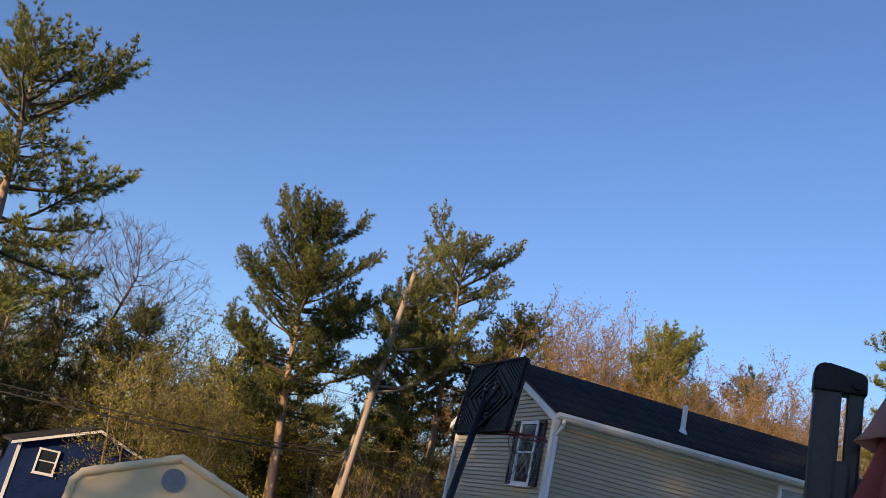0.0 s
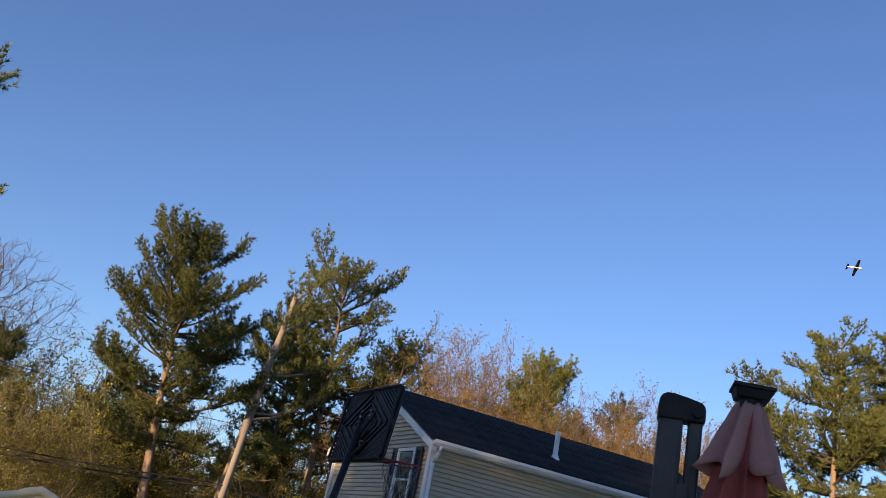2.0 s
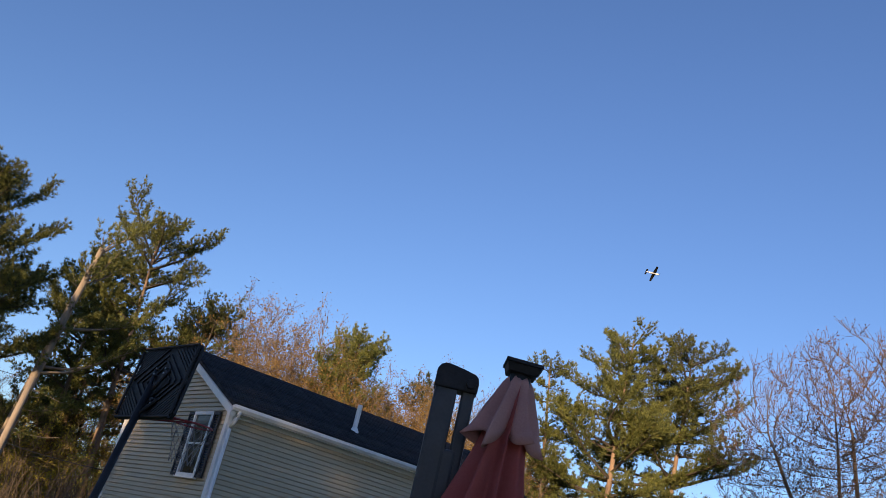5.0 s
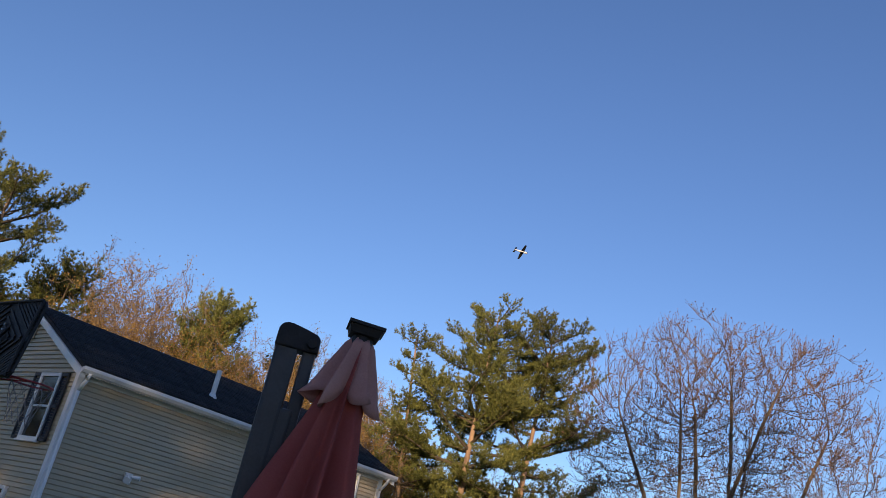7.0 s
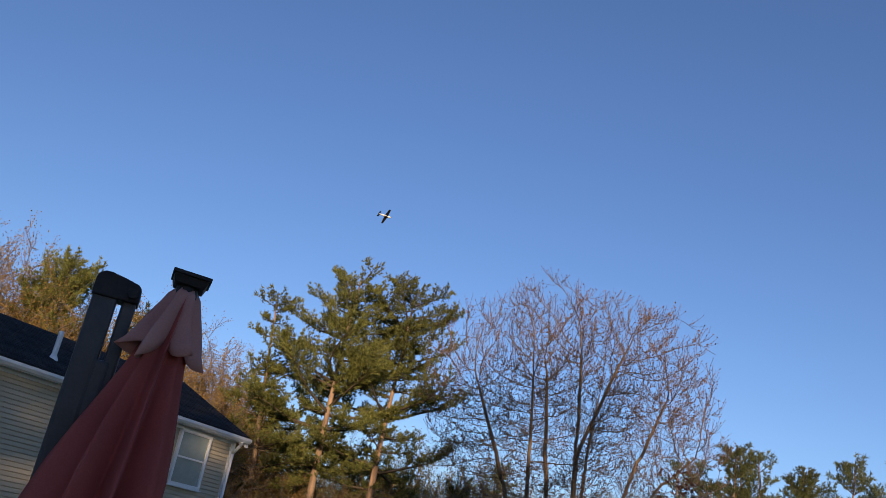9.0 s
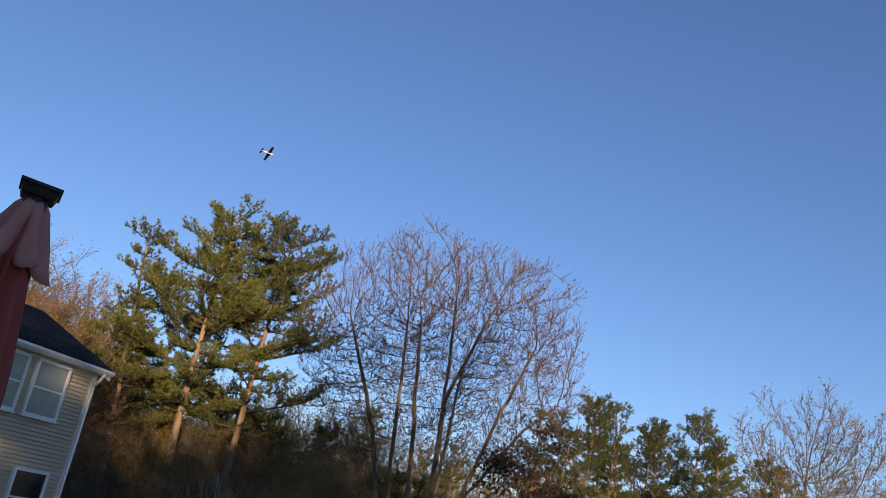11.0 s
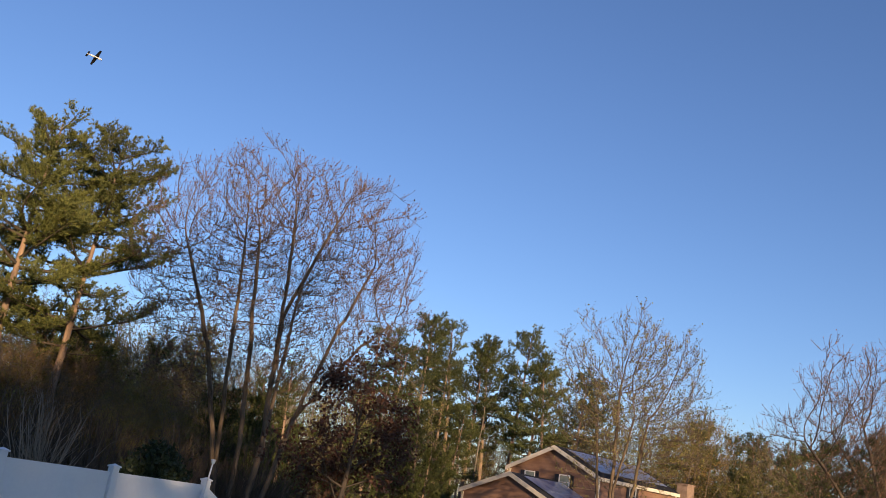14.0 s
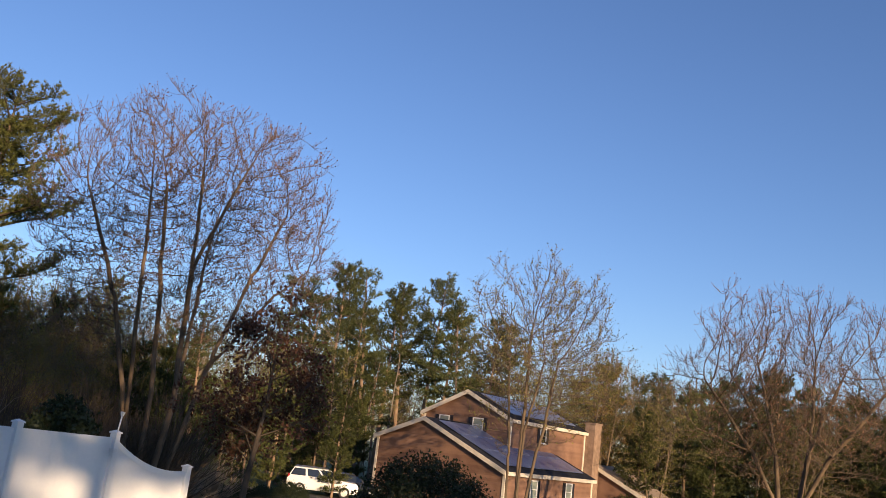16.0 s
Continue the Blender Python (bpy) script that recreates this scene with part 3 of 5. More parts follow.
put(reaching_tree(34, "dark bare oak with fine twigs above the wood", (
    (((0, 0, 0), (-0.3, 0, 4.0), (-1.2, 0, 8.0), (-1.5, 0.4, 12.0)), None),
    (((-0.3, 0, 4.0), (0.8, -0.3, 8.0), (1.6, -0.5, 12.0)), 0),
    (((0.8, -0.3, 8.0), (3.0, 0.4, 10.6)), 0)), oak_crown, bark=BARK_DARK, leaf=BUDS, leaf_size=0.05, per=1, scatter=0.03, tip_r=0.009, thick=2.3, twig=0.55, twigs=3, kill=0.42, step=0.25, lift=0.2), -20.8, 51, 20.8, 1.12)
put(broadleaf(35, top_height(7.6, 30), "dark red-leaved ornamental tree on the lawn", stems=1, trunk_r=0.12, bark=BARK_DARK, leaf=LEAF_RED, leaf_size=0.13, per=3, scatter=0.16, kids=(20, 7, 5, 3), ratio=(0.5, 0.5, 0.45, 0.4), first=0.24, angle=1.0, rise=0.01, shape=(2.5, 0.47, 0.40), name="red_leaved_tree", group="ornamental trees"), 55.0, 30, 0)

def wood_limbs(height, stems, seed):
    """A few leaning stems from one foot, each with a side limb."""
    r = random.Random(seed)
    out = []
    for k in range(stems):
        a = 6.283 * k / stems + r.uniform(-0.4, 0.4)
        c, e = math.cos(a), math.sin(a)
        mid = (c * 0.9, e * 0.9, height * 0.42)
        out.append((((c * 0.12, e * 0.12, 0), mid, (c * 1.5, e * 1.5, height * 0.74)), None))
        b = a + r.choice((-0.9, 0.9))
        out.append(((mid, (math.cos(b) * 2.6, math.sin(b) * 2.6, height * 0.66)), k))
    return out


# kinds of woodland tree, each built once and set out again and again
wood_kinds = {
    "yellow": reaching_tree(41, "woodland tree with sparse yellow-green spring leaves", wood_limbs(11.0, 2, 41), lambda r: crown_points(r, 520, (0, 0, 6.9), (3.2, 3.2, 4.0), 5.2, 2.2, 0.5, 0.3), leaf=LEAF_YELLOW, leaf_size=0.125, per=5, scatter=0.17, tip_r=0.012, kill=0.6, name="leafing_tree", group="woodland trees", leaf_up=0.6),
    "olive": reaching_tree(42, "woodland tree with thin olive-brown spring leaves", wood_limbs(12.0, 2, 42), lambda r: crown_points(r, 520, (0, 0, 7.4), (3.2, 3.2, 4.4), 5.6, 2.2, 0.5, 0.3), leaf=LEAF_OLIVE, leaf_size=0.10, per=5, scatter=0.17, tip_r=0.012, kill=0.6, name="leafing_tree", group="woodland trees", leaf_up=0.6),
    "orange": reaching_tree(43, "woodland tree with orange-brown budding crown", wood_limbs(14.0, 2, 43), lambda r: crown_points(r, 1000, (0, 0, 9.2), (3.9, 3.9, 4.8), 5.0, 2.2, 0.5, 0.2), leaf=LEAF_ORANGE, leaf_size=0.08, per=6, scatter=0.16, tip_r=0.012, kill=0.55, name="leafing_tree", group="woodland trees", leaf_up=0.9),
    "tan": reaching_tree(44, "woodland tree with tan buds and pale branches", wood_limbs(13.0, 3, 44), lambda r: crown_points(r, 1000, (0, 0, 8.6), (3.7, 3.7, 4.4), 4.6, 2.2, 0.5, 0.2), leaf=LEAF_TAN, leaf_size=0.075, per=4, scatter=0.13, tip_r=0.012, kill=0.55, name="leafing_tree", group="woodland trees", leaf_up=0.8),
    "green": reaching_tree(45, "woodland tree with fresh green leaves", wood_limbs(11.0, 2, 45), lambda r: crown_points(r, 520, (0, 0, 6.9), (3.0, 3.0, 4.0), 5.2, 2.2, 0.5, 0.3), leaf=LEAF_GREEN, leaf_size=0.105, per=5, scatter=0.17, tip_r=0.012, kill=0.6, name="leafing_tree", group="woodland trees", leaf_up=0.6),
    "bare": reaching_tree(46, "bare woodland tree with grey twigs", wood_limbs(13.0, 2, 46), lambda r: crown_points(r, 800, (0, 0, 8.6), (3.2, 3.2, 4.4), 4.6, 2.2, 0.5, 0.2), leaf=BUDS, leaf_size=0.06, per=1, scatter=0.04, tip_r=0.012, kill=0.55, group="woodland trees"),
    "snag": broadleaf(50, 12.0, "pale dead woodland trunk with short broken branches", stems=1, spread=0.25, levels=2, trunk_r=0.13, bark=BARK_DEAD, kids=(9, 3), ratio=(0.16, 0.4), first=0.3, angle=1.1, rise=0.0, group="woodland trees", name="dead_tree"),
    "pine": pine(47, 17.0, 0.45, 3.4, "far white pine on a tall bare trunk", whorl=0.95, per_whorl=5, flat=0.4, trunk_r=0.24, needles=NEEDLES_FAR, group="far pines", blade=(0.34, 0.060, 7), tuft=0.3),
    "pine2": pine(48, 17.0, 0.52, 2.9, "far slim pine with a small high crown", whorl=1.05, per_whorl=4, flat=0.4, sparse=0.92, trunk_r=0.22, needles=NEEDLES_FAR, group="far pines", blade=(0.34, 0.060, 7), tuft=0.3),
    "spruce": pine(49, 12.0, 0.10, 2.8, "dark young pine green to the ground", whorl=0.6, per_whorl=6, flat=0.8, trunk_r=0.16, needles=NEEDLES_FAR, group="far pines", blade=(0.34, 0.060, 7), tuft=0.3),
}
kind_height = {"yellow": 11, "olive": 12, "orange": 14, "tan": 13, "green": 11, "bare": 13, "snag": 12, "pine": 17, "pine2": 17, "spruce": 12}
kind_used = set()


def wood_at(kind, az, d, el, turn):
    """A woodland tree whose top shows at the angle el above level."""
    s = top_height(el, d) / kind_height[kind]
    if kind not in kind_used:
        kind_used.add(kind)
        return put(wood_kinds[kind], az, d, turn, s)
    return again(wood_kinds[kind], az, d, turn, s)


wood_rng = random.Random(5)


def belt(az0, az1, count, d0, d1, el0, el1, kinds):
    for i in range(count):
        f = (i + wood_rng.uniform(0.15, 0.85)) / count
        wood_at(wood_rng.choice(kinds), az0 + (az1 - az0) * f, wood_rng.uniform(d0, d1), (el0 + (el1 - el0) * f) * wood_rng.uniform(0.82, 1.08), wood_rng.uniform(0, 360))


belt(-33, -14, 9, 48, 62, 8.5, 8.0, ("olive", "pine", "olive", "bare", "yellow"))
belt(-31, -17, 9, 46, 52, 5.5, 7.0, ("yellow", "olive", "yellow", "olive", "green"))
belt(-17, -11, 6, 39, 47, 6.0, 7.0, ("yellow", "olive", "yellow"))
wood_at("pine", -24.4, 47, 9.6, 15), wood_at("pine", -18.0, 49, 8.6, 200), wood_at("spruce", -26.0, 46, 6.0, 90), wood_at("spruce", -22.6, 50, 6.4, 30)
wood_at("green", -13.0, 50, 10.2, 40), wood_at("olive", -16.0, 52, 9.2, 10), wood_at("spruce", -10.6, 54, 9.0, 0)
belt(-14, 8, 11, 50, 64, 7.5, 8.5, ("olive", "yellow", "pine", "tan", "spruce"))
belt(-13, 7, 10, 47, 53, 5.0, 5.5, ("yellow", "green", "yellow", "olive"))
wood_at("pine", 0.6, 58, 12.0, 70), wood_at("pine", 6.0, 60, 13.0, 70), wood_at("tan", 6.6, 52, 12.0, 0)
wood_at("tan", 9.0, 54, 15.2, 20), wood_at("orange", 10.6, 50, 14.4, 90), wood_at("tan", 12.2, 55, 15.2, 200), wood_at("orange", 13.4, 48, 12.6, 300)
wood_at("orange", 18.0, 47, 12.2, 30), wood_at("pine", 20.6, 58, 12.4, 130), wood_at("orange", 22.2, 52, 12.2, 60), wood_at("tan", 23.8, 54, 13.2, 10), wood_at("orange", 25.6, 50, 12.0, 160), wood_at("orange", 27.2, 52, 10.5, 260)
belt(7, 28, 14, 43, 49, 10.5, 9.5, ("orange", "orange", "tan", "orange"))
belt(8, 28, 18, 50, 58, 13.6, 11.4, ("orange", "tan", "orange", "orange"))
belt(8, 30, 16, 58, 68, 11.5, 10.0, ("orange", "olive", "orange", "tan"))
belt(26, 46, 12, 52, 66, 8.0, 7.0, ("olive", "tan", "orange", "pine2", "olive"))
belt(25, 47, 10, 40, 47, 4.6, 4.6, ("tan", "olive", "bare", "orange"))
belt(38, 62, 14, 62, 80, 7.5, 8.0, ("pine2", "pine2", "olive", "bare"))
for az, el in ((56.4, 9.6), (58.0, 9.6), (59.3, 11.0), (60.4, 10.4), (61.6, 10.5), (62.8, 9.6), (64.0, 10.0), (65.4, 10.8), (66.6, 9.0), (67.8, 9.4), (69.4, 8.6), (71.2, 8.2)):
    wood_at(wood_rng.choice(("pine", "pine2")), az, wood_rng.uniform(80, 92), el, wood_rng.uniform(0, 360))
belt(50, 74, 14, 84, 100, 6.0, 6.0, ("olive", "pine2", "tan", "spruce"))
wood_at("olive", 73.6, 78, 8.6, 10), wood_at("olive", 75.6, 76, 8.0, 100), wood_at("orange", 77.2, 80, 7.0, 40)
belt(76, 100, 14, 84, 96, 7.2, 6.6, ("spruce", "spruce", "pine", "olive"))
belt(78, 100, 12, 70, 80, 5.4, 5.2, ("spruce", "spruce", "olive"))
belt(-34, 100, 44, 105, 130, 5.0, 5.0, ("olive", "tan", "spruce", "bare"))
belt(-34, 100, 60, 85, 110, 3.0, 3.0, ("spruce", "olive", "spruce", "tan"))
belt(24, 62, 36, 54, 76, 3.6, 3.6, ("spruce", "olive", "spruce", "spruce"))
belt(56, 100, 30, 92, 115, 3.8, 3.8, ("spruce", "spruce", "olive"))
belt(-14, 8, 10, 56, 70, 4.5, 4.5, ("spruce", "olive", "yellow"))
belt(36, 64, 30, 64, 80, 5.5, 6.0, ("snag", "snag", "pine2"))
belt(25, 46, 9, 52, 58, 8.2, 7.8, ("olive", "orange", "tan", "spruce"))
belt(24, 48, 16, 54, 64, 6.5, 6.5, ("spruce", "olive", "spruce", "orange"))
belt(24, 50, 18, 46, 54, 5.0, 4.6, ("orange", "tan", "spruce", "olive"))
belt(7, 28, 12, 56, 64, 9.5, 8.5, ("spruce", "orange", "spruce"))
belt(-16, 8, 12, 50, 60, 6.5, 6.5, ("spruce", "spruce", "yellow"))
belt(74, 100, 14, 78, 92, 6.6, 6.4, ("spruce", "spruce", "pine"))
# unseen tall trees added behind the viewer as sun blockers, shading the yard
sx, sy = math.sin(sa), math.cos(sa)
for row, back in ((0, 34.0), (1, 39.0)):
    for k in range(13):
        across = -21 + k * 3.0 + row * 1.4
        if row and k > 7:
            continue
        x, y = -sy * across + sx * back, sx * across + sy * back
        # pines' bare trunks let low sun through to the fence and shed
        c = copy_thing(wood_kinds["pine" if 0 < across < 10 or -13 < across < -5 else "spruce"], Matrix())
        c.matrix_world = Matrix.Translation((x, y, ground_z(x, y) - 0.1)) @ Matrix.Rotation(k * 1.3 + row, 4, "Z") @ Matrix.Diagonal((1.5, 1.5, (0.78 if 0 < across < 10 else 0.88 if -13 < across < -5 else 1.0) * (1.36 + 0.14 * smooth_step(3, 8, k) + 0.22 * smooth_step(4.5, 6.5, k) * (1 - smooth_step(11, 12.5, k)) + 0.05 * math.sin(k * 2.1 + row)), 1))


# ---- ground ----
def build_ground():
    radii = [0, 2, 4, 5, 6, 7, 8, 9, 10, 11, 13, 16, 20, 24, 28, 32, 36, 40, 45, 50, 60, 80, 120, 200, 400, 900, 2500]
    n = 96
    v = [(0, 0, 0)]
    for r in radii[1:]:
        for i in range(n):
            a = 2 * math.pi * i / n
            x, y = r * math.sin(a), r * math.cos(a)
            v.append((x, y, ground_z(x, y) + (0.05 * noise.noise((x * 0.3, y * 0.3, 0)) if r < 80 else 0)))
    f = [(0, 1 + (i + 1) % n, 1 + i) for i in range(n)]
    for k in range(len(radii) - 2):
        a, b = 1 + k * n, 1 + (k + 1) * n
        f += [(a + i, a + (i + 1) % n, b + (i + 1) % n, b + i) for i in range(n)]
    s = Solid().add(v, f)
    g = link("ground", s.mesh("ground", smooth=True), GRASS)
    tagged(g, "green lawn running out under the trees", "ground", kind="structure")


build_ground()


def build_road():
    s = Solid()
    pts = []
    for az in range(42, 80, 2):
        row = []
        for d in (50.5, 60.0):
            x, y = polar(az, d)
            row.append((x, y, ground_z(x, y) + 0.06))
        pts.append(row)
    v = [p for row in pts for p in row]
    s.add(v, [(2 * i, 2 * i + 1, 2 * i + 3, 2 * i + 2) for i in range(len(pts) - 1)])
    me = s.mesh("road")
    tagged(link("road", me, ASPHALT), "grey asphalt drive across the lawn", "road", kind="structure")


build_road()

# ---- the sided house ----
HX, HY, HA = 3.23, 18.95, 16.88            # near corner and turn of the long wall
HLEN, HWID, EAVE, RIDGE, HBASE = 9.35, 5.82, 4.34, 5.66, -1.2
HOUSE = pose(HX, HY, 0, 0, 0, HA)          # x along the long wall, y along the gable
SLOPE = (RIDGE - EAVE) / (HWID / 2)


def siding_course(length):
    """One clapboard, along +x from 0, its face towards -y."""
    return Solid().add([(0, 0.0, 0.026), (length, 0.0, 0.026), (0, -0.034, 0.023), (length, -0.034, 0.023), (0, -0.012, 0.1016), (length, -0.012, 0.1016), (0, 0.0, 0.1016), (length, 0.0, 0.1016)],
                       [(0, 2, 3, 1), (2, 4, 5, 3), (4, 6, 7, 5), (0, 6, 4, 2), (1, 3, 5, 7), (0, 1, 7, 6)]).mesh("siding_course")


def window_unit(parent, m, w, h, glass_material, shutters=False, double=True):
    """A white double-hung window; its local x runs along the wall, -y is outwards."""
    win = new("window")
    win.parent = parent
    win.matrix_local = m
    fr = Solid()
    t = 0.075
    for x0, z0, x1, z1 in ((-w / 2, 0, -w / 2 + t, h), (w / 2 - t, 0, w / 2, h), (-w / 2 + t, h - t, w / 2 - t, h), (-w / 2 + t, 0, w / 2 - t, t)):
        fr.box(x0, -0.075, z0, x1, 0.02, z1)
    part("window_frame", fr, TRIM, win, "", 0.006)
    part("window_sill", Solid().box(-w / 2 - 0.03, -0.11, -0.04, w / 2 + 0.03, 0.0, -0.003), TRIM, win, "", 0.006)
    if double:
        part("meeting_rail", Solid().box(-w / 2 + t, -0.05, h * 0.49, w / 2 - t, 0.01, h * 0.49 + 0.045), TRIM, win, "", 0.004)
        for z0, z1, y in ((t, h * 0.49, -0.022), (h * 0.49 + 0.045, h - t, -0.034)):
            part("pane", Solid().box(-w / 2 + t, y, z0, w / 2 - t, y + 0.008, z1), glass_material, win)
    else:
        part("pane", Solid().box(-w / 2 + t, -0.03, t, w / 2 - t, -0.02, h - t), glass_material, win)
    if shutters:
        for s in (-1, 1):
            sh = Solid()
            x0, x1 = sorted((s * (w / 2 + 0.015), s * (w / 2 + 0.32)))
            sh.box(x0, -0.06, 0, x0 + 0.05, -0.02, h).box(x1 - 0.05, -0.06, 0, x1, -0.02, h)
            sh.box(x0, -0.06, 0, x1, -0.02, 0.07).box(x0, -0.06, h - 0.07, x1, -0.02, h).box(x0, -0.06, h * 0.48, x1, -0.02, h * 0.48 + 0.07)
            k = 0
            while 0.09 + k * 0.055 < h - 0.1:
                z = 0.09 + k * 0.055
                sh.hexa([(x0 + 0.04, -0.05, z), (x1 - 0.04, -0.05, z), (x1 - 0.04, -0.022, z + 0.03), (x0 + 0.04, -0.022, z + 0.03), (x0 + 0.04, -0.045, z + 0.012), (x1 - 0.04, -0.045, z + 0.012), (x1 - 0.04, -0.02, z + 0.044), (x0 + 0.04, -0.02, z + 0.044)])
                k += 1
            part("shutter", sh, SHUTTER, win, "black louvred shutter")
    return win


def build_house():
    house = thing("house", HOUSE, "beige vinyl-sided house with dark shingle roof and white trim", "house")
    body = Solid()
    # core walls, set in behind the siding
    body.hexa([(0.04, 0.04, HBASE), (HLEN - 0.04, 0.04, HBASE), (HLEN - 0.04, HWID - 0.04, HBASE), (0.04, HWID - 0.04, HBASE),
               (0.04, 0.04, EAVE), (HLEN - 0.04, 0.04, EAVE), (HLEN - 0.04, HWID - 0.04, EAVE), (0.04, HWID - 0.04, EAVE)])
    for x in (0.04, HLEN - 0.16):
        body.prism([(x, 0.04, EAVE - 0.01), (x, HWID - 0.04, EAVE - 0.01), (x, HWID / 2, RIDGE - 0.06)], (0.12, 0, 0))
    part("wall", body, SIDING, house)
    # roof slabs
    for s in (0, 1):
        o = 0.26
        z0 = EAVE - o * SLOPE + 0.04
        y0, y1 = (-o, HWID / 2) if s == 0 else (HWID + o, HWID / 2)
        roof = Solid().hexa([(-0.12, y0, z0), (HLEN + 0.22, y0, z0), (HLEN + 0.22, y1, RIDGE + 0.02), (-0.12, y1, RIDGE + 0.02),
                             (-0.12, y0, z0 + 0.09), (HLEN + 0.22, y0, z0 + 0.09), (HLEN + 0.22, y1, RIDGE + 0.11), (-0.12, y1, RIDGE + 0.11)])
        part("roof", roof, SHINGLE, house)
    part("ridge_cap", Solid().hexa([(-0.14, HWID / 2 - 0.14, RIDGE + 0.07), (HLEN + 0.24, HWID / 2 - 0.14, RIDGE + 0.07), (HLEN + 0.24, HWID / 2 + 0.14, RIDGE + 0.07), (-0.14, HWID / 2 + 0.14, RIDGE + 0.07),
                                    (-0.14, HWID / 2 - 0.01, RIDGE + 0.145), (HLEN + 0.24, HWID / 2 - 0.01, RIDGE + 0.145), (HLEN + 0.24, HWID / 2 + 0.01, RIDGE + 0.145), (-0.14, HWID / 2 + 0.01, RIDGE + 0.145)]), SHINGLE, house)
    # white rake boards, soffit, gutters
    for x0, x1 in ((-0.15, -0.02), (HLEN + 0.14, HLEN + 0.25)):
        for s in (0, 1):
            y0, y1 = (-0.27, HWID / 2) if s == 0 else (HWID + 0.27, HWID / 2)
            z0, z1 = EAVE - 0.27 * SLOPE - 0.05, RIDGE - 0.04
            part("rake_board", Solid().hexa([(x0, y0, z0 - 0.10), (x1, y0, z0 - 0.10), (x1, y1, z1 - 0.10), (x0, y1, z1 - 0.10), (x0, y0, z0 + 0.075), (x1, y0, z0 + 0.075), (x1, y1, z1 + 0.055), (x0, y1, z1 + 0.055)]), TRIM, house, "", 0.006)
    part("soffit", Solid().box(-0.1, -0.26, EAVE - 0.17, HLEN + 0.2, 0.03, EAVE - 0.14), TRIM, house)
    part("fascia", Solid().box(-0.1, -0.27, EAVE - 0.19, HLEN + 0.2, -0.25, EAVE - 0.03), TRIM, house)
    g = Solid()
    prof = [(-0.272, EAVE - 0.05), (-0.272, EAVE - 0.165), (-0.335, EAVE - 0.165), (-0.385, EAVE - 0.10), (-0.385, EAVE - 0.035), (-0.375, EAVE - 0.035), (-0.375, EAVE - 0.09), (-0.33, EAVE - 0.15), (-0.285, EAVE - 0.15), (-0.285, EAVE - 0.05)]
    g.prism([(-0.14, y, z) for y, z in prof], (HLEN + 0.38, 0, 0))
    part("gutter", g, TRIM, house, "white aluminium gutter")
    for x in (0.05, HLEN - 0.06):
        d = Solid().tube((x, -0.33, EAVE - 0.15), (x, -0.28, EAVE - 0.28), 0.042, n=8).tube((x, -0.28, EAVE - 0.27), (x, -0.075, EAVE - 0.50), 0.042, n=8).tube((x, -0.075, EAVE - 0.48), (x, -0.075, HBASE), 0.042, n=8)
        part("downspout", d, TRIM, house, "white downspout", smooth=True)
    # corner boards
    for x, y in ((0, 0), (HLEN, 0), (0, HWID), (HLEN, HWID)):
        sx, sy = (1 if x == 0 else -1), (1 if y == 0 else -1)
        c = Solid().box(min(x - sx * 0.03, x + sx * 0.11), min(y - sy * 0.03, y + sy * 0.11), HBASE, max(x - sx * 0.03, x + sx * 0.11), max(y - sy * 0.03, y + sy * 0.11), EAVE - 0.14)
        part("corner_board", c, TRIM, house, "", 0.006)
    # frieze
    part("frieze", Solid().box(0.1, -0.026, EAVE - 0.26, HLEN - 0.1, 0.03, EAVE - 0.172), TRIM, house)
    # gable vent, lamp on the wall, roof pipe
    gv = Solid().box(-0.045, 2.82, 5.0, -0.01, 3.13, 5.42)
    vent = part("gable_vent", gv, SIDING, house, "beige louvred gable vent")
    for k in range(7):
        part("slat", Solid().hexa([(-0.06, 2.84, 5.03 + k * 0.055), (-0.046, 2.84, 5.03 + k * 0.055), (-0.046, 3.11, 5.03 + k * 0.055), (-0.06, 3.11, 5.03 + k * 0.055), (-0.05, 2.84, 5.055 + k * 0.055), (-0.044, 2.84, 5.055 + k * 0.055), (-0.044, 3.11, 5.055 + k * 0.055), (-0.05, 3.11, 5.055 + k * 0.055)]), SIDING, vent)
    window_unit(house, pose(0, 1.13, 2.72, 0, 0, -90), 0.92, 1.45, PANE, True)
    window_unit(house, pose(0, 1.72, 0.40, 0, 0, -90), 0.92, 1.35, PANE, False)
    for x in (6.55, 7.90):
        window_unit(house, pose(x, 0, 2.70, 0, 0, 0), 1.10, 1.40, BLIND, False)
    window_unit(house, pose(8.25, 0, 0.10, 0, 0, 0), 1.10, 1.40, PANE, False)
    part("roof_vent_pipe", Solid().tube((3.72, 0.75, EAVE + 0.75 * SLOPE), (3.72, 0.75, EAVE + 0.75 * SLOPE + 0.78), 0.062, n=14), TRIM, house, "white plastic vent pipe", smooth=False)
    part("pipe_flashing", Solid().tube((3.72, 0.73, EAVE + 0.66 * SLOPE), (3.72, 0.75, EAVE + 0.75 * SLOPE + 0.2), 0.19, 0.07, n=14), TRIM, house)
    return house


house = build_house()


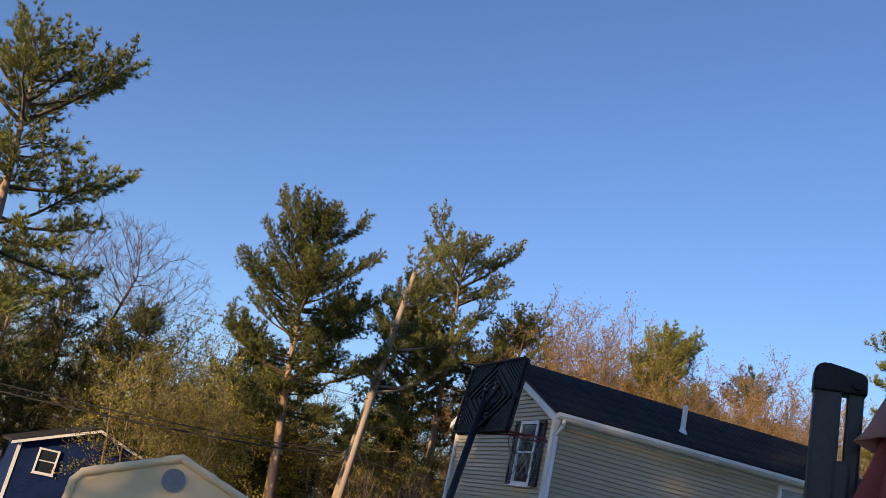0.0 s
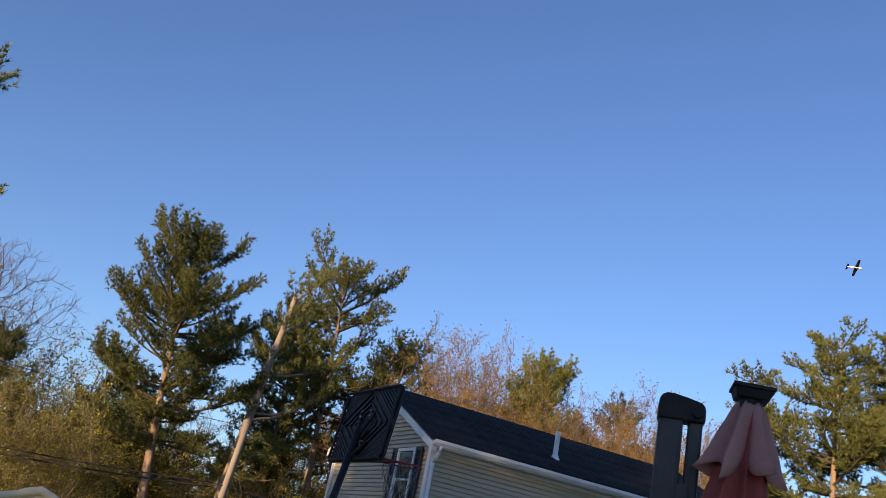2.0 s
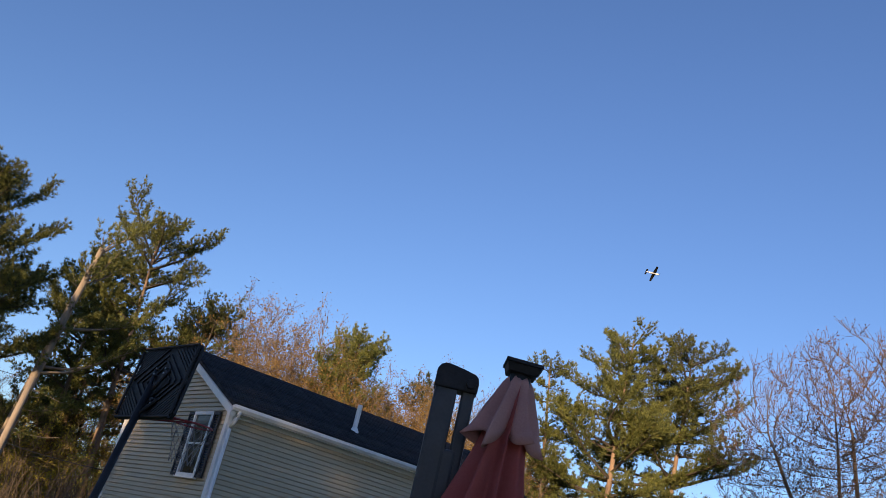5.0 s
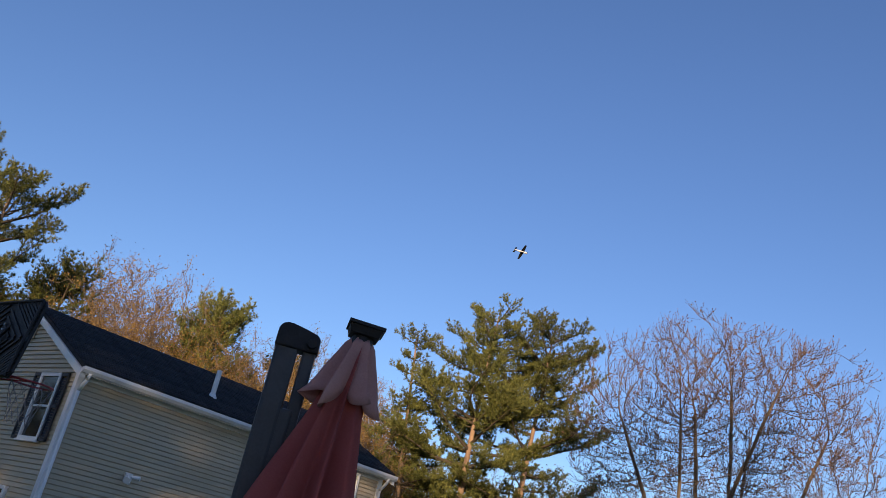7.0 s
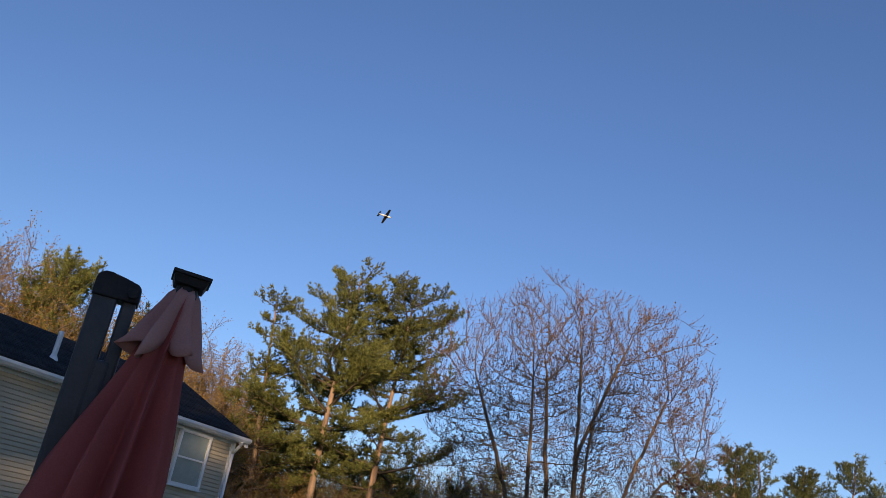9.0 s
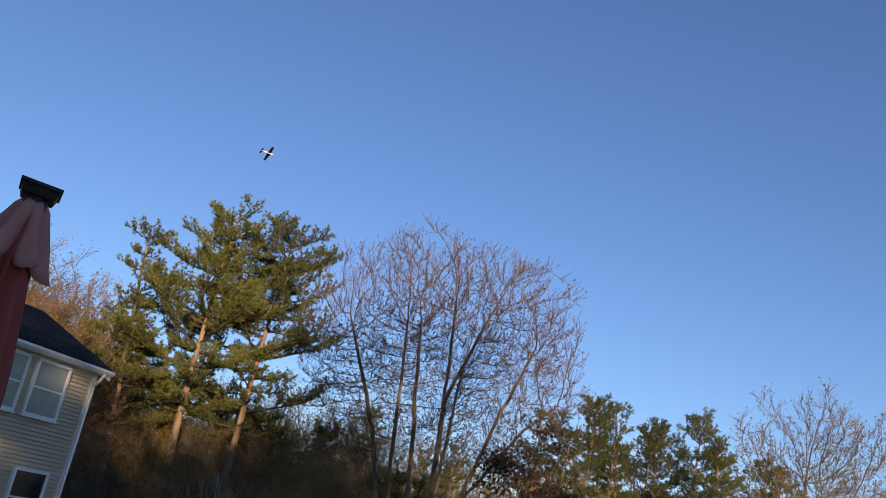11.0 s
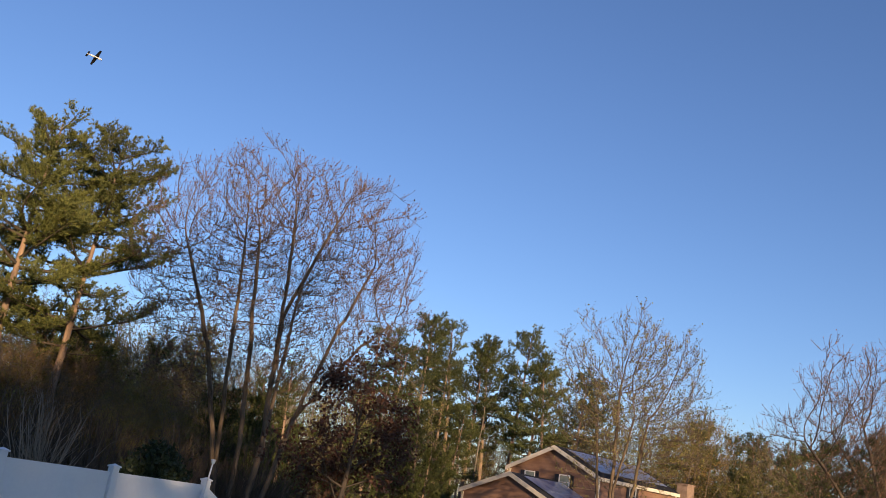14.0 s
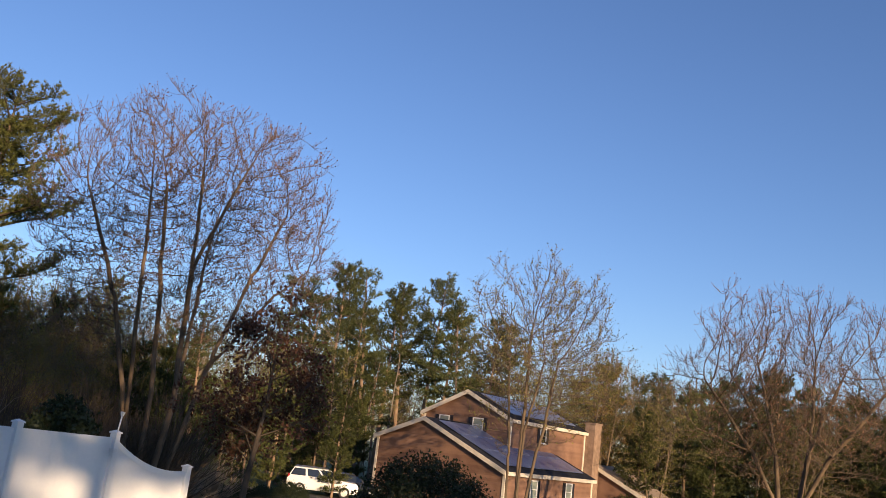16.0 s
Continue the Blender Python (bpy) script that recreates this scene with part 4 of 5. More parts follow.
def build_flood_light():
    lamp = thing("flood_light", HOUSE @ pose(1.79, 0, 2.46), "white twin outdoor flood light on the siding", "lamp")
    part("mount", Solid().box(-0.09, -0.07, -0.09, 0.09, -0.012, 0.09), TRIM, lamp, "", 0.015)
    part("lamp_head", Solid().tube((-0.06, -0.07, 0.02), (-0.13, -0.24, -0.08), 0.035, 0.075, 12), TRIM, lamp)
    part("lamp_head", Solid().tube((0.06, -0.07, 0.02), (0.2, -0.2, 0.02), 0.03, 0.05, 12), TRIM, lamp)
    part("sensor", Solid().tube((0.0, -0.07, -0.06), (0.0, -0.15, -0.13), 0.03, 0.035, 10), TRIM, lamp)


build_flood_light()


# ---- basketball hoop, seen from behind ----
def build_hoop():
    hoop = thing("basketball_hoop", pose(0.72, 10.05, -0.85), "portable black basketball hoop with red rim and white net", "basketball hoop")
    to = lambda p: Vector(p) - Vector((0.72, 10.05, -0.85))
    tr, br, tl, bl = to((1.24, 9.52, 3.52)), to((1.10, 9.54, 2.64)), to((0.74, 10.67, 3.47)), to((0.63, 10.68, 2.61))
    wide, tall = (tr - tl + br - bl) / 2, (tl - bl + tr - br) / 2
    w, h = wide.length, tall.length
    x, z = wide.normalized(), tall.normalized()
    front = z.cross(x).normalized() * -1 if z.cross(x).x < 0 else z.cross(x).normalized()
    z = (x.cross(front) if x.cross(front).z > 0 else front.cross(x)).normalized()
    mid = (tr + br + tl + bl) / 4
    at = lambda a, b, c: mid + x * (a * w / 2) + z * (b * h / 2) + front * c
    out = []
    for a, b in ((-1, -0.86), (-0.93, -1), (0.93, -1), (1, -0.86), (1, 0.86), (0.93, 1), (-0.93, 1), (-1, 0.86)):
        out.append(at(a, b, 0))
    board = part("backboard", Solid().prism(out, front * 0.035), BLACK_PLASTIC, hoop, "black moulded plastic backboard", 0.008)
    # moulded ribs on the back: nested diagonals in each quarter round a square frame
    def rib(a0, b0, a1, b1, wide=0.013):
        p, q = at(a0, b0, -0.018), at(a1, b1, -0.018)
        s = (q - p).normalized().cross(front) * wide
        part("rib", Solid().hexa([p - s, p + s, q + s, q - s, p - s + front * 0.02, p + s + front * 0.02, q + s + front * 0.02, q - s + front * 0.02]), BLACK_PLASTIC, board)

    for sx in (-1, 1):
        for sz in (-1, 1):
            for k in range(8):
                f = 0.10 + 0.105 * k
                rib(sx * f, sz * 0.95, sx * 0.95, sz * f)
            for k in range(3):
                f = 0.40 + 0.19 * k
                rib(sx * f, sz * 0.02, sx * 0.02, sz * f)
    for b in (-0.97, 0.97):
        p, q = at(-0.95, b, -0.03), at(0.95, b, -0.03)
        part("rim_flange", Solid().tube(p, q, 0.016, n=8), BLACK_PLASTIC, board)
    for a in (-0.97, 0.97):
        part("rim_flange", Solid().tube(at(a, -0.9, -0.03), at(a, 0.9, -0.03), 0.016, n=8), BLACK_PLASTIC, board)
    top = to((0.86, 10.05, 3.0))
    low = Vector((-0.40, 0.03, 0.05))
    part("pole", Solid().tube(low, top, 0.045, 0.042, 14), BLACK_PLASTIC, hoop, "black steel pole", smooth=True)
    for a in (-0.28, 0.28):
        part("bracket", Solid().tube(top + (top - low).normalized() * -0.12, at(a, 0.35, -0.01), 0.022, n=8), BLACK_PLASTIC, hoop)
        part("bracket", Solid().tube(top + (top - low).normalized() * -0.36, at(a, -0.5, -0.01), 0.022, n=8), BLACK_PLASTIC, hoop)
        for b in (0.2, 0.35, -0.5, -0.62):
            part("bolt", Solid().tube(at(a * 0.6, b, -0.05), at(a * 0.6, b, 0.0), 0.012, n=8), ALLOY, board, "bright bolt")
    part("base", Solid().box(-0.75, -0.35, 0.0, 0.25, 0.4, 0.16), BLACK_PLASTIC, hoop, "black water-filled base", 0.05)
    # rim and net
    c, r = to((1.395, 9.86, 2.68)), 0.228
    ux = Vector((front.x, front.y, 0)).normalized()
    uy = Vector((-ux.y, ux.x, 0))
    ring = Solid()
    pt = lambda i, rr, zz: c + ux * (rr * math.cos(2 * math.pi * i / 28)) + uy * (rr * math.sin(2 * math.pi * i / 28)) + Vector((0, 0, zz))
    ring.sweep([pt(i, r, 0) for i in range(29)], 0.011, 6)
    rim = part("rim", ring, RIM_RED, hoop, "red steel rim")
    for s in (-0.12, 0.12):
        part("rim_arm", Solid().tube(c + uy * s - ux * 0.19, at(0.0, -0.78, 0.03) + uy * s * 0.7, 0.012, n=6), RIM_RED, rim)
        part("rim_arm", Solid().tube(c + uy * s * 1.4 - ux * 0.1, at(0.0, -0.98, 0.03) + uy * s * 0.4, 0.009, n=6), RIM_RED, rim)
    net = Solid()
    rows = ((0.0, 0.222), (-0.09, 0.20), (-0.18, 0.172), (-0.27, 0.145), (-0.36, 0.128), (-0.43, 0.125))
    for k in range(len(rows) - 1):
        (z0, r0), (z1, r1) = rows[k], rows[k + 1]
        for i in range(12):
            for s in (-1, 1):
                net.tube(pt((i * 2 + (k % 2)) * 28 / 24, r0, z0), pt((i * 2 + (k % 2) + s) * 28 / 24, r1, z1), 0.0034, n=4)
    part("net", net, NET, hoop, "tattered pale cord net")


build_hoop()


# ---- cantilever parasol, closed ----
def build_parasol():
    par = thing("cantilever_parasol", pose(1.62, 3.27, ground_z(1.62, 3.27)), "closed faded red cantilever parasol on a charcoal mast", "parasol")
    g = ground_z(1.62, 3.27)
    ang = math.atan2(-0.37, 0.93)
    turn = Matrix.Rotation(ang, 4, "Z")

    def upright(w, d, z0, z1, x, bevel):
        s = Solid().box(x - w / 2, -d / 2, z0 - g, x + w / 2, d / 2, z1 - g)
        me = s.mesh("tube", bevel)
        me.transform(turn)
        return me

    link("mast", upright(0.100, 0.085, g + 0.06, 2.41, -0.042, 0.016), CHARCOAL, par)
    link("arm", upright(0.058, 0.06, 1.0, 2.41, 0.058, 0.012), CHARCOAL, par)
    link("slider", upright(0.075, 0.075, 1.55, 2.13, 0.02, 0.014), CHARCOAL, par)
    outline = [(-0.098, 2.385), (0.094, 2.385), (0.094, 2.438), (0.088, 2.456), (0.074, 2.468), (0.02, 2.482), (-0.04, 2.494), (-0.066, 2.494), (-0.086, 2.484), (-0.097, 2.464)]
    cap = Solid().prism([(x, -0.053, z - g) for x, z in outline], (0, 0.106, 0))
    me = cap.mesh("mast_cap", 0.008)
    me.transform(turn)
    cap_ob = link("mast_cap", me, BLACK_PLASTIC, par, "black plastic mast cap")
    me = Solid().tube((0.06, -0.07, 2.42 - g), (0.06, -0.05, 2.42 - g), 0.022, n=14).mesh("knob", 0.004)
    me.transform(turn)
    link("knob", me, BLACK_PLASTIC, cap_ob)
    me = Solid().box(-0.5, -0.05, 0, 0.5, 0.05, 0.06).box(-0.05, -0.5, 0, 0.05, 0.5, 0.055).mesh("base", 0.01)
    link("base", me, CHARCOAL, par, "charcoal steel cross base")
    # folded canopy: pleated skirts hung from the hub
    top = Vector((1.865, 3.165, 2.505)) - Vector((1.62, 3.27, g))
    down = Vector((-0.145, -0.115, -0.82))

    def skirt(name, rows, folds, depth, material, label, seed, ragged):
        n = 144
        rng = random.Random(seed)
        ph = [rng.uniform(0, 6.28) for _ in range(6)]
        v, f = [], []
        for k, (drop, r) in enumerate(rows):
            fk = k / (len(rows) - 1)
            for i in range(n):
                a = 2 * math.pi * i / n
                wave = 1.0 - 2.0 * abs(math.sin((folds * a + ph[0] + 0.7 * math.sin(2 * a + ph[1]) + 0.6 * fk * math.sin(a + ph[5])) / 2)) ** 0.8
                rr = (0.74 if depth > 0.55 else 0.79) * r * (1 + depth * (0.35 + 0.65 * fk) * wave + 0.10 * math.sin(3 * a + ph[2] + 2.5 * fk) + 0.04 * math.sin(11 * a + ph[3] + 4 * fk))
                dz = drop + (ragged * fk ** 3 * (0.5 * math.cos(folds * a + ph[0] + 0.6) + 0.35 * math.sin(2 * a + ph[4])))
                c = top + down * (dz / 0.82)
                v.append((c.x + rr * math.cos(a), c.y + rr * math.sin(a), c.z))
        m = len(rows)
        for k in range(m - 1):
            f += [(k * n + i, k * n + (i + 1) % n, (k + 1) * n + (i + 1) % n, (k + 1) * n + i) for i in range(n)]
        me = Solid().add(v, f).mesh(name, smooth=True)
        ob = link(name, me, material, par, label)
        sol = ob.modifiers.new("cloth", "SOLIDIFY")
        sol.thickness = 0.004
        return ob

    skirt("canopy", ((0.02, 0.055), (0.12, 0.085), (0.24, 0.105), (0.36, 0.125), (0.5, 0.160), (0.65, 0.196), (0.8, 0.225), (1.0, 0.245), (1.25, 0.26), (1.5, 0.25), (1.75, 0.19), (1.95, 0.17)), 8, 0.60, CANOPY_RED, "folded faded red canvas canopy", 3, 0.02)
    skirt("canopy_vent_flap", ((0.0, 0.055), (0.03, 0.078), (0.08, 0.094), (0.15, 0.116), (0.21, 0.138), (0.26, 0.158), (0.295, 0.170)), 6, 0.50, CANOPY_PINK, "bleached upper flap of the canopy", 8, 0.085)
    me = Solid().tube(top + Vector((0, 0, -0.03)), top + Vector((0.004, 0, 0.04)), 0.05, 0.045, 16).mesh("hub")
    link("hub", me, BLACK_PLASTIC, par)
    me = Solid().hexa([(-0.064, -0.064, 0), (0.064, -0.064, 0), (0.064, 0.064, 0), (-0.064, 0.064, 0), (-0.076, -0.076, 0.036), (0.076, -0.076, 0.036), (0.076, 0.076, 0.036), (-0.076, 0.076, 0.036)]).box(-0.084, -0.084, 0.037, 0.084, 0.084, 0.054).mesh("solar_cap", 0.004)
    me.transform(Matrix.Translation(top + Vector((0.004, 0, 0.012))) @ turn @ Matrix.Rotation(radians(3), 4, "Y"))
    link("solar_cap", me, BLACK_PLASTIC, par, "black solar light box")
    me = Solid().tube((0.09, -0.03, 1.3 - g), top + down * 1.2, 0.02, n=8).mesh("strut")
    link("strut", me, CHARCOAL, par)


build_parasol()


# ---- tarpaulin shed ----
def build_shed():
    # gable faces the viewer, the length runs away
    c = Vector((-2.62, 11.5, 0))
    shed = thing("canvas_shed", pose(c.x, c.y, ground_z(c.x, c.y), 0, 0, 13.0), "beige tarpaulin-covered frame shed with a round vent", "shed")
    g = ground_z(c.x, c.y)
    half, shoulder, peak, depth = 1.12, 1.24 - g, 1.655 - g, 3.0
    low = 0.0
    prof = [(-half - 0.12, low), (-half - 0.06, shoulder - 0.12), (-half + 0.02, shoulder), (0, peak), (half - 0.02 + 0.3, shoulder - 0.1), (half + 0.36, shoulder - 0.22), (half + 0.4, low)]
    part("end_panel", Solid().prism([(x, 0.03, z) for x, z in prof], (0, 0.03, 0)), TARP, shed)
    part("cover", Solid().prism([(x * 1.0, 0.07, z - 0.02) for x, z in prof], (0, depth, 0)), TARP, shed)
    # bulging hem over the frame tube, with wrinkles
    rng = random.Random(4)
    hem = Solid()
    line = []
    for (x0, z0), (x1, z1) in zip(prof[:-1], prof[1:]):
        n = max(2, int(math.hypot(x1 - x0, z1 - z0) / 0.05))
        line += [(x0 + (x1 - x0) * k / n, 0.03 + rng.uniform(-0.004, 0.004), z0 + (z1 - z0) * k / n - 0.03) for k in range(n)]
    hem.sweep(line, [0.054 + 0.006 * math.sin(k * 0.9) * math.sin(k * 0.23) + rng.uniform(-0.003, 0.003) for k in range(len(line))], 12, (0, 1, 0))
    part("hem", hem, TARP, shed, "wrinkled tarpaulin hem round the frame", smooth=True)
    part("vent", Solid().tube((-0.03, 0.0, 1.345 - g), (-0.03, 0.032, 1.345 - g), 0.145, n=32), VENT_BLUE, shed, "round grey-blue mesh vent")


build_shed()


# ---- blue house far left, pole and cables ----
def build_blue_house():
    x, y = -14.3, 39.4
    g = ground_z(x, y)
    h = thing("blue_house", pose(x, y, g + 0.5, 0, 0, 28), "small dark blue clapboard house half hidden by trees", "house")
    part("wall", Solid().prism([(-1.5, 0, -0.9), (4.5, 0, -0.9), (4.5, 0, 2.75), (1.5, 0, 3.85), (-1.5, 0, 2.75)], (0, 6, 0)), BLUE_PAINT, h)
    for k in range(18):
        part("clapboard", Solid().hexa([(-1.5, -0.03, k * 0.15), (4.5, -0.03, k * 0.15), (4.5, 0, k * 0.15), (-1.5, 0, k * 0.15), (-1.5, -0.008, k * 0.15 + 0.15), (4.5, -0.008, k * 0.15 + 0.15), (4.5, 0, k * 0.15 + 0.15), (-1.5, 0, k * 0.15 + 0.15)]), BLUE_PAINT, h)
    for x in (-1.85, 4.85):
        part("roof", Solid().prism([(x, -0.25, 2.64), (1.5, -0.25, 3.87), (1.5, -0.25, 4.0), (x, -0.25, 2.77)], (0, 6.5, 0)), SHINGLE, h)
        part("rake_board", Solid().prism([(x, -0.3, 2.58), (1.5, -0.3, 3.81), (1.5, -0.3, 3.93), (x, -0.3, 2.70)], (0, 0.045, 0)), TRIM, h)
    part("corner_board", Solid().box(-1.56, -0.05, -0.9, -1.42, 0.0, 2.7), TRIM, h)
    window_unit(h, pose(-0.25, -0.03, 1.62), 0.85, 1.05, PANE)


build_blue_house()


def build_pole():
    x, y = -2.05, 35.9
    g = ground_z(x, y)
    pole = thing("utility_pole", pose(x, y, g), "weathered grey wooden utility pole", "utility pole")
    s = Solid().tube((0, 0, 0), (0.55, 0, 5.7 - g), 0.15, 0.11, 14)
    part("shaft", s, BARK_DEAD, pole, smooth=True)
    for z in (3.25, 3.05):
        part("insulator", Solid().tube((-0.02 + 0.13 * 0.5, -0.2, z - g), (0.07, -0.2, z - g + 0.14), 0.05, 0.03, 8), CHARCOAL, pole, "dark insulator")


build_pole()


def cable(p, q, sag, r, label):
    s = Solid()
    p, q = Vector(p), Vector(q)
    pt = lambda f: p.lerp(q, f) - Vector((0, 0, sag * 4 * f * (1 - f)))
    s.sweep([pt(k / 24) for k in range(25)], r, 6)
    tagged(link("cable", s.mesh("cable", smooth=True), WIRE), label, "cable", "overhead cables")


cable((-18.5, 31.0, 2.9), (-2.15, 35.7, 3.25), 0.28, 0.028, "black overhead cable slung to the pole")
cable((-18.5, 31.0, 2.6), (-2.2, 35.7, 3.08), 0.28, 0.036, "thick black overhead cable slung to the pole")
cable((-18.5, 30.5, 6.4), (-1.6, 35.9, 5.6), 0.35, 0.012, "thin overhead cable above the trees")
cable((-2.15, 35.7, 3.25), (8.0, 39.0, 4.2), 0.5, 0.020, "black overhead cable behind the house")


# ---- white vinyl fence ----
def build_fence():
    posts = [(5.2, 11.9, 1.0), (6.95, 11.55, 0.98), (8.7, 11.2, 0.96), (10.44, 10.80, 0.94), (12.14, 10.40, 0.92), (13.95, 10.22, 0.42)]
    fence = thing("vinyl_fence", pose(posts[3][0], posts[3][1], ground_z(posts[3][0], posts[3][1])), "white vinyl privacy fence with a swooping last panel", "fence")
    o = Vector((posts[3][0], posts[3][1], ground_z(posts[3][0], posts[3][1])))
    for x, y, z in posts:
        g = ground_z(x, y)
        p = Vector((x, y, 0)) - Vector((o.x, o.y, o.z))
        post = part("post", Solid().box(p.x - 0.062, p.y - 0.062, p.z + g, p.x + 0.062, p.y + 0.062, p.z + z + 0.03), VINYL, fence, "", 0.006)
        c = Solid().box(p.x - 0.078, p.y - 0.078, p.z + z + 0.03, p.x + 0.078, p.y + 0.078, p.z + z + 0.055)
        c.add([(p.x - 0.07, p.y - 0.07, p.z + z + 0.055), (p.x + 0.07, p.y - 0.07, p.z + z + 0.055), (p.x + 0.07, p.y + 0.07, p.z + z + 0.055), (p.x - 0.07, p.y + 0.07, p.z + z + 0.055), (p.x, p.y, p.z + z + 0.09)], [(0, 1, 4), (1, 2, 4), (2, 3, 4), (3, 0, 4)])
        part("post_cap", c, VINYL, post)
    for k in range(len(posts) - 1):
        a, b = Vector(posts[k]), Vector(posts[k + 1])
        d = (b - a)
        flat = Vector((d.x, d.y, 0)).normalized()
        nrm = Vector((-flat.y, flat.x, 0))
        last = k == len(posts) - 2
        top = lambda f: (a.z + (b.z - a.z) * (1 - (1 - f) ** 2.3 if last else f)) - 0.05 - (0.0 if not last else 0.03 * math.sin(math.pi * f))
        n = 24 if last else 9
        for i in range(n):
            f0, f1 = 0.035 + 0.93 * i / n, 0.035 + 0.93 * (i + 1) / n
            p, q = a.lerp(b, f0), a.lerp(b, f1 - 0.0003)
            g = ground_z(p.x, p.y)
            lift = nrm * 0.016
            pts = [Vector((w.x, w.y, 0)) + s * lift - Vector((o.x, o.y, 0)) for w, s in ((p, -1), (q, -1), (q, 1), (p, 1))]
            zs = [g + 0.05 - o.z] * 4 + [top(f0) - o.z, top(f1) - o.z, top(f1) - o.z, top(f0) - o.z]
            part("board", Solid().hexa([(w.x, w.y, z) for w, z in zip(pts + pts, zs)]), VINYL, fence)
        m = 24 if last else 1
        v, f = [], []
        for i in range(m + 1):
            t = 0.035 + 0.93 * i / m
            w = a.lerp(b, t) - Vector((o.x, o.y, 0))
            z = top(t) - o.z
            for s, dz in ((-1, -0.085), (1, -0.085), (1, 0.004), (-1, 0.004)):
                v.append((w.x + s * nrm.x * 0.026, w.y + s * nrm.y * 0.026, z + dz))
        for i in range(m):
            f += [(4 * i + k, 4 * i + (k + 1) % 4, 4 * i + 4 + (k + 1) % 4, 4 * i + 4 + k) for k in range(4)]
        rail = Solid().add(v, f + [(3, 2, 1, 0), (4 * m, 4 * m + 1, 4 * m + 2, 4 * m + 3)])
        part("rail", rail, VINYL, fence)
    rod = thing("garden_torch", pose(12.05, 10.30, 0.7), "thin white rod with a small cup, tied to the fence", "garden torch")
    part("rod", Solid().tube((-0.02, 0, -0.05), (0.05, 0.0, 0.57), 0.013, n=8), TRIM, rod)
    part("cup", Solid().tube((0.05, 0, 0.55), (0.055, 0, 0.62), 0.025, 0.045, 12), TRIM, rod)
    part("clip", Solid().box(-0.05, -0.05, -0.06, 0.03, 0.05, 0.0), TRIM, rod)


build_fence()


# ---- brown clapboard house across the lawn ----
def build_brown_house():
    ox, oy = 53.29, 17.35
    g = ground_z(ox, oy)
    # local x runs back along the ridge, local y runs along the gable
    h = thing("brown_house", pose(ox, oy, g, 0, 0, math.degrees(math.atan2(-0.25, 0.968))), "brown clapboard house with cream trim and solar roof panels", "house")
    Z = lambda z: z - g

    def block(y0, y1, x0, x1, zr, zl, peak_y, peak_z, name):
        prof = [(y0, 0), (y1, 0), (y1, Z(zl)), (peak_y, Z(peak_z)), (y0, Z(zr))]
        part("wall", Solid().prism([(x0, y, z) for y, z in prof], (x1 - x0, 0, 0)), BRICK_RED, h)
        # clapboards on the front gable and the sunny side
        k = 0
        while k * 0.17 < Z(peak_z):
            z = k * 0.17
            span = []
            for zz in (z, z + 0.17):
                lo = y0 if zz <= Z(zr) else y0 + (peak_y - y0) * (zz - Z(zr)) / (Z(peak_z) - Z(zr))
                hi = y1 if zz <= Z(zl) else y1 + (peak_y - y1) * (zz - Z(zl)) / (Z(peak_z) - Z(zl))
                span.append((min(lo, peak_y), max(hi, peak_y)))
            (a, b), (c, d) = span
            part("clapboard", Solid().hexa([(x0 - 0.04, a, z), (x0, a, z), (x0, b, z), (x0 - 0.04, b, z), (x0 - 0.012, c, z + 0.17), (x0, c, z + 0.17), (x0, d, z + 0.17), (x0 - 0.012, d, z + 0.17)]), BRICK_RED, h)
            if z + 0.17 < Z(zr):
                part("clapboard", Solid().hexa([(x0, y0 - 0.04, z), (x1, y0 - 0.04, z), (x1, y0, z), (x0, y0, z), (x0, y0 - 0.012, z + 0.17), (x1, y0 - 0.012, z + 0.17), (x1, y0, z + 0.17), (x0, y0, z + 0.17)]), BRICK_RED, h)
            k += 1
        for ya, za, in ((y0, zr), (y1, zl)):
            ov = 0.25 if ya == y0 else -0.25
            sl = (peak_z - za) / (peak_y - ya)
            yb, zb = ya - ov, za - ov * sl
            part("roof", Solid().hexa([(x0 - 0.25, yb, Z(zb)), (x1 + 0.25, yb, Z(zb)), (x1 + 0.25, peak_y, Z(peak_z)), (x0 - 0.25, peak_y, Z(peak_z)), (x0 - 0.25, yb, Z(zb) + 0.14), (x1 + 0.25, yb, Z(zb) + 0.14), (x1 + 0.25, peak_y, Z(peak_z) + 0.14), (x0 - 0.25, peak_y, Z(peak_z) + 0.14)]), SHINGLE, h)
            part("rake_board", Solid().hexa([(x0 - 0.31, yb, Z(zb) - 0.14), (x0 - 0.255, yb, Z(zb) - 0.14), (x0 - 0.255, peak_y, Z(peak_z) - 0.14), (x0 - 0.31, peak_y, Z(peak_z) - 0.14), (x0 - 0.31, yb, Z(zb) + 0.15), (x0 - 0.255, yb, Z(zb) + 0.15), (x0 - 0.255, peak_y, Z(peak_z) + 0.15), (x0 - 0.31, peak_y, Z(peak_z) + 0.15)]), CREAM, h)
            part("eave_board", Solid().box(x0 - 0.25, min(yb, yb - ov * 0.2), Z(zb) - 0.12, x1 + 0.25, max(yb, yb - ov * 0.2), Z(zb) + 0.12), CREAM, h)
        for y in (y0, y1):
            part("corner_board", Solid().box(x0 - 0.07, y - 0.1, 0, x0 + 0.05, y + 0.1, Z(zr if y == y0 else zl) - 0.1), CREAM, h)
        part("corner_board", Solid().box(x1 - 0.1, y0 - 0.08, 0, x1 + 0.06, y0 + 0.05, Z(zr) - 0.1), CREAM, h)

    block(0.0, 10.8, 0.0, 11.4, 0.42, 1.75, 6.74, 3.2, "garage")
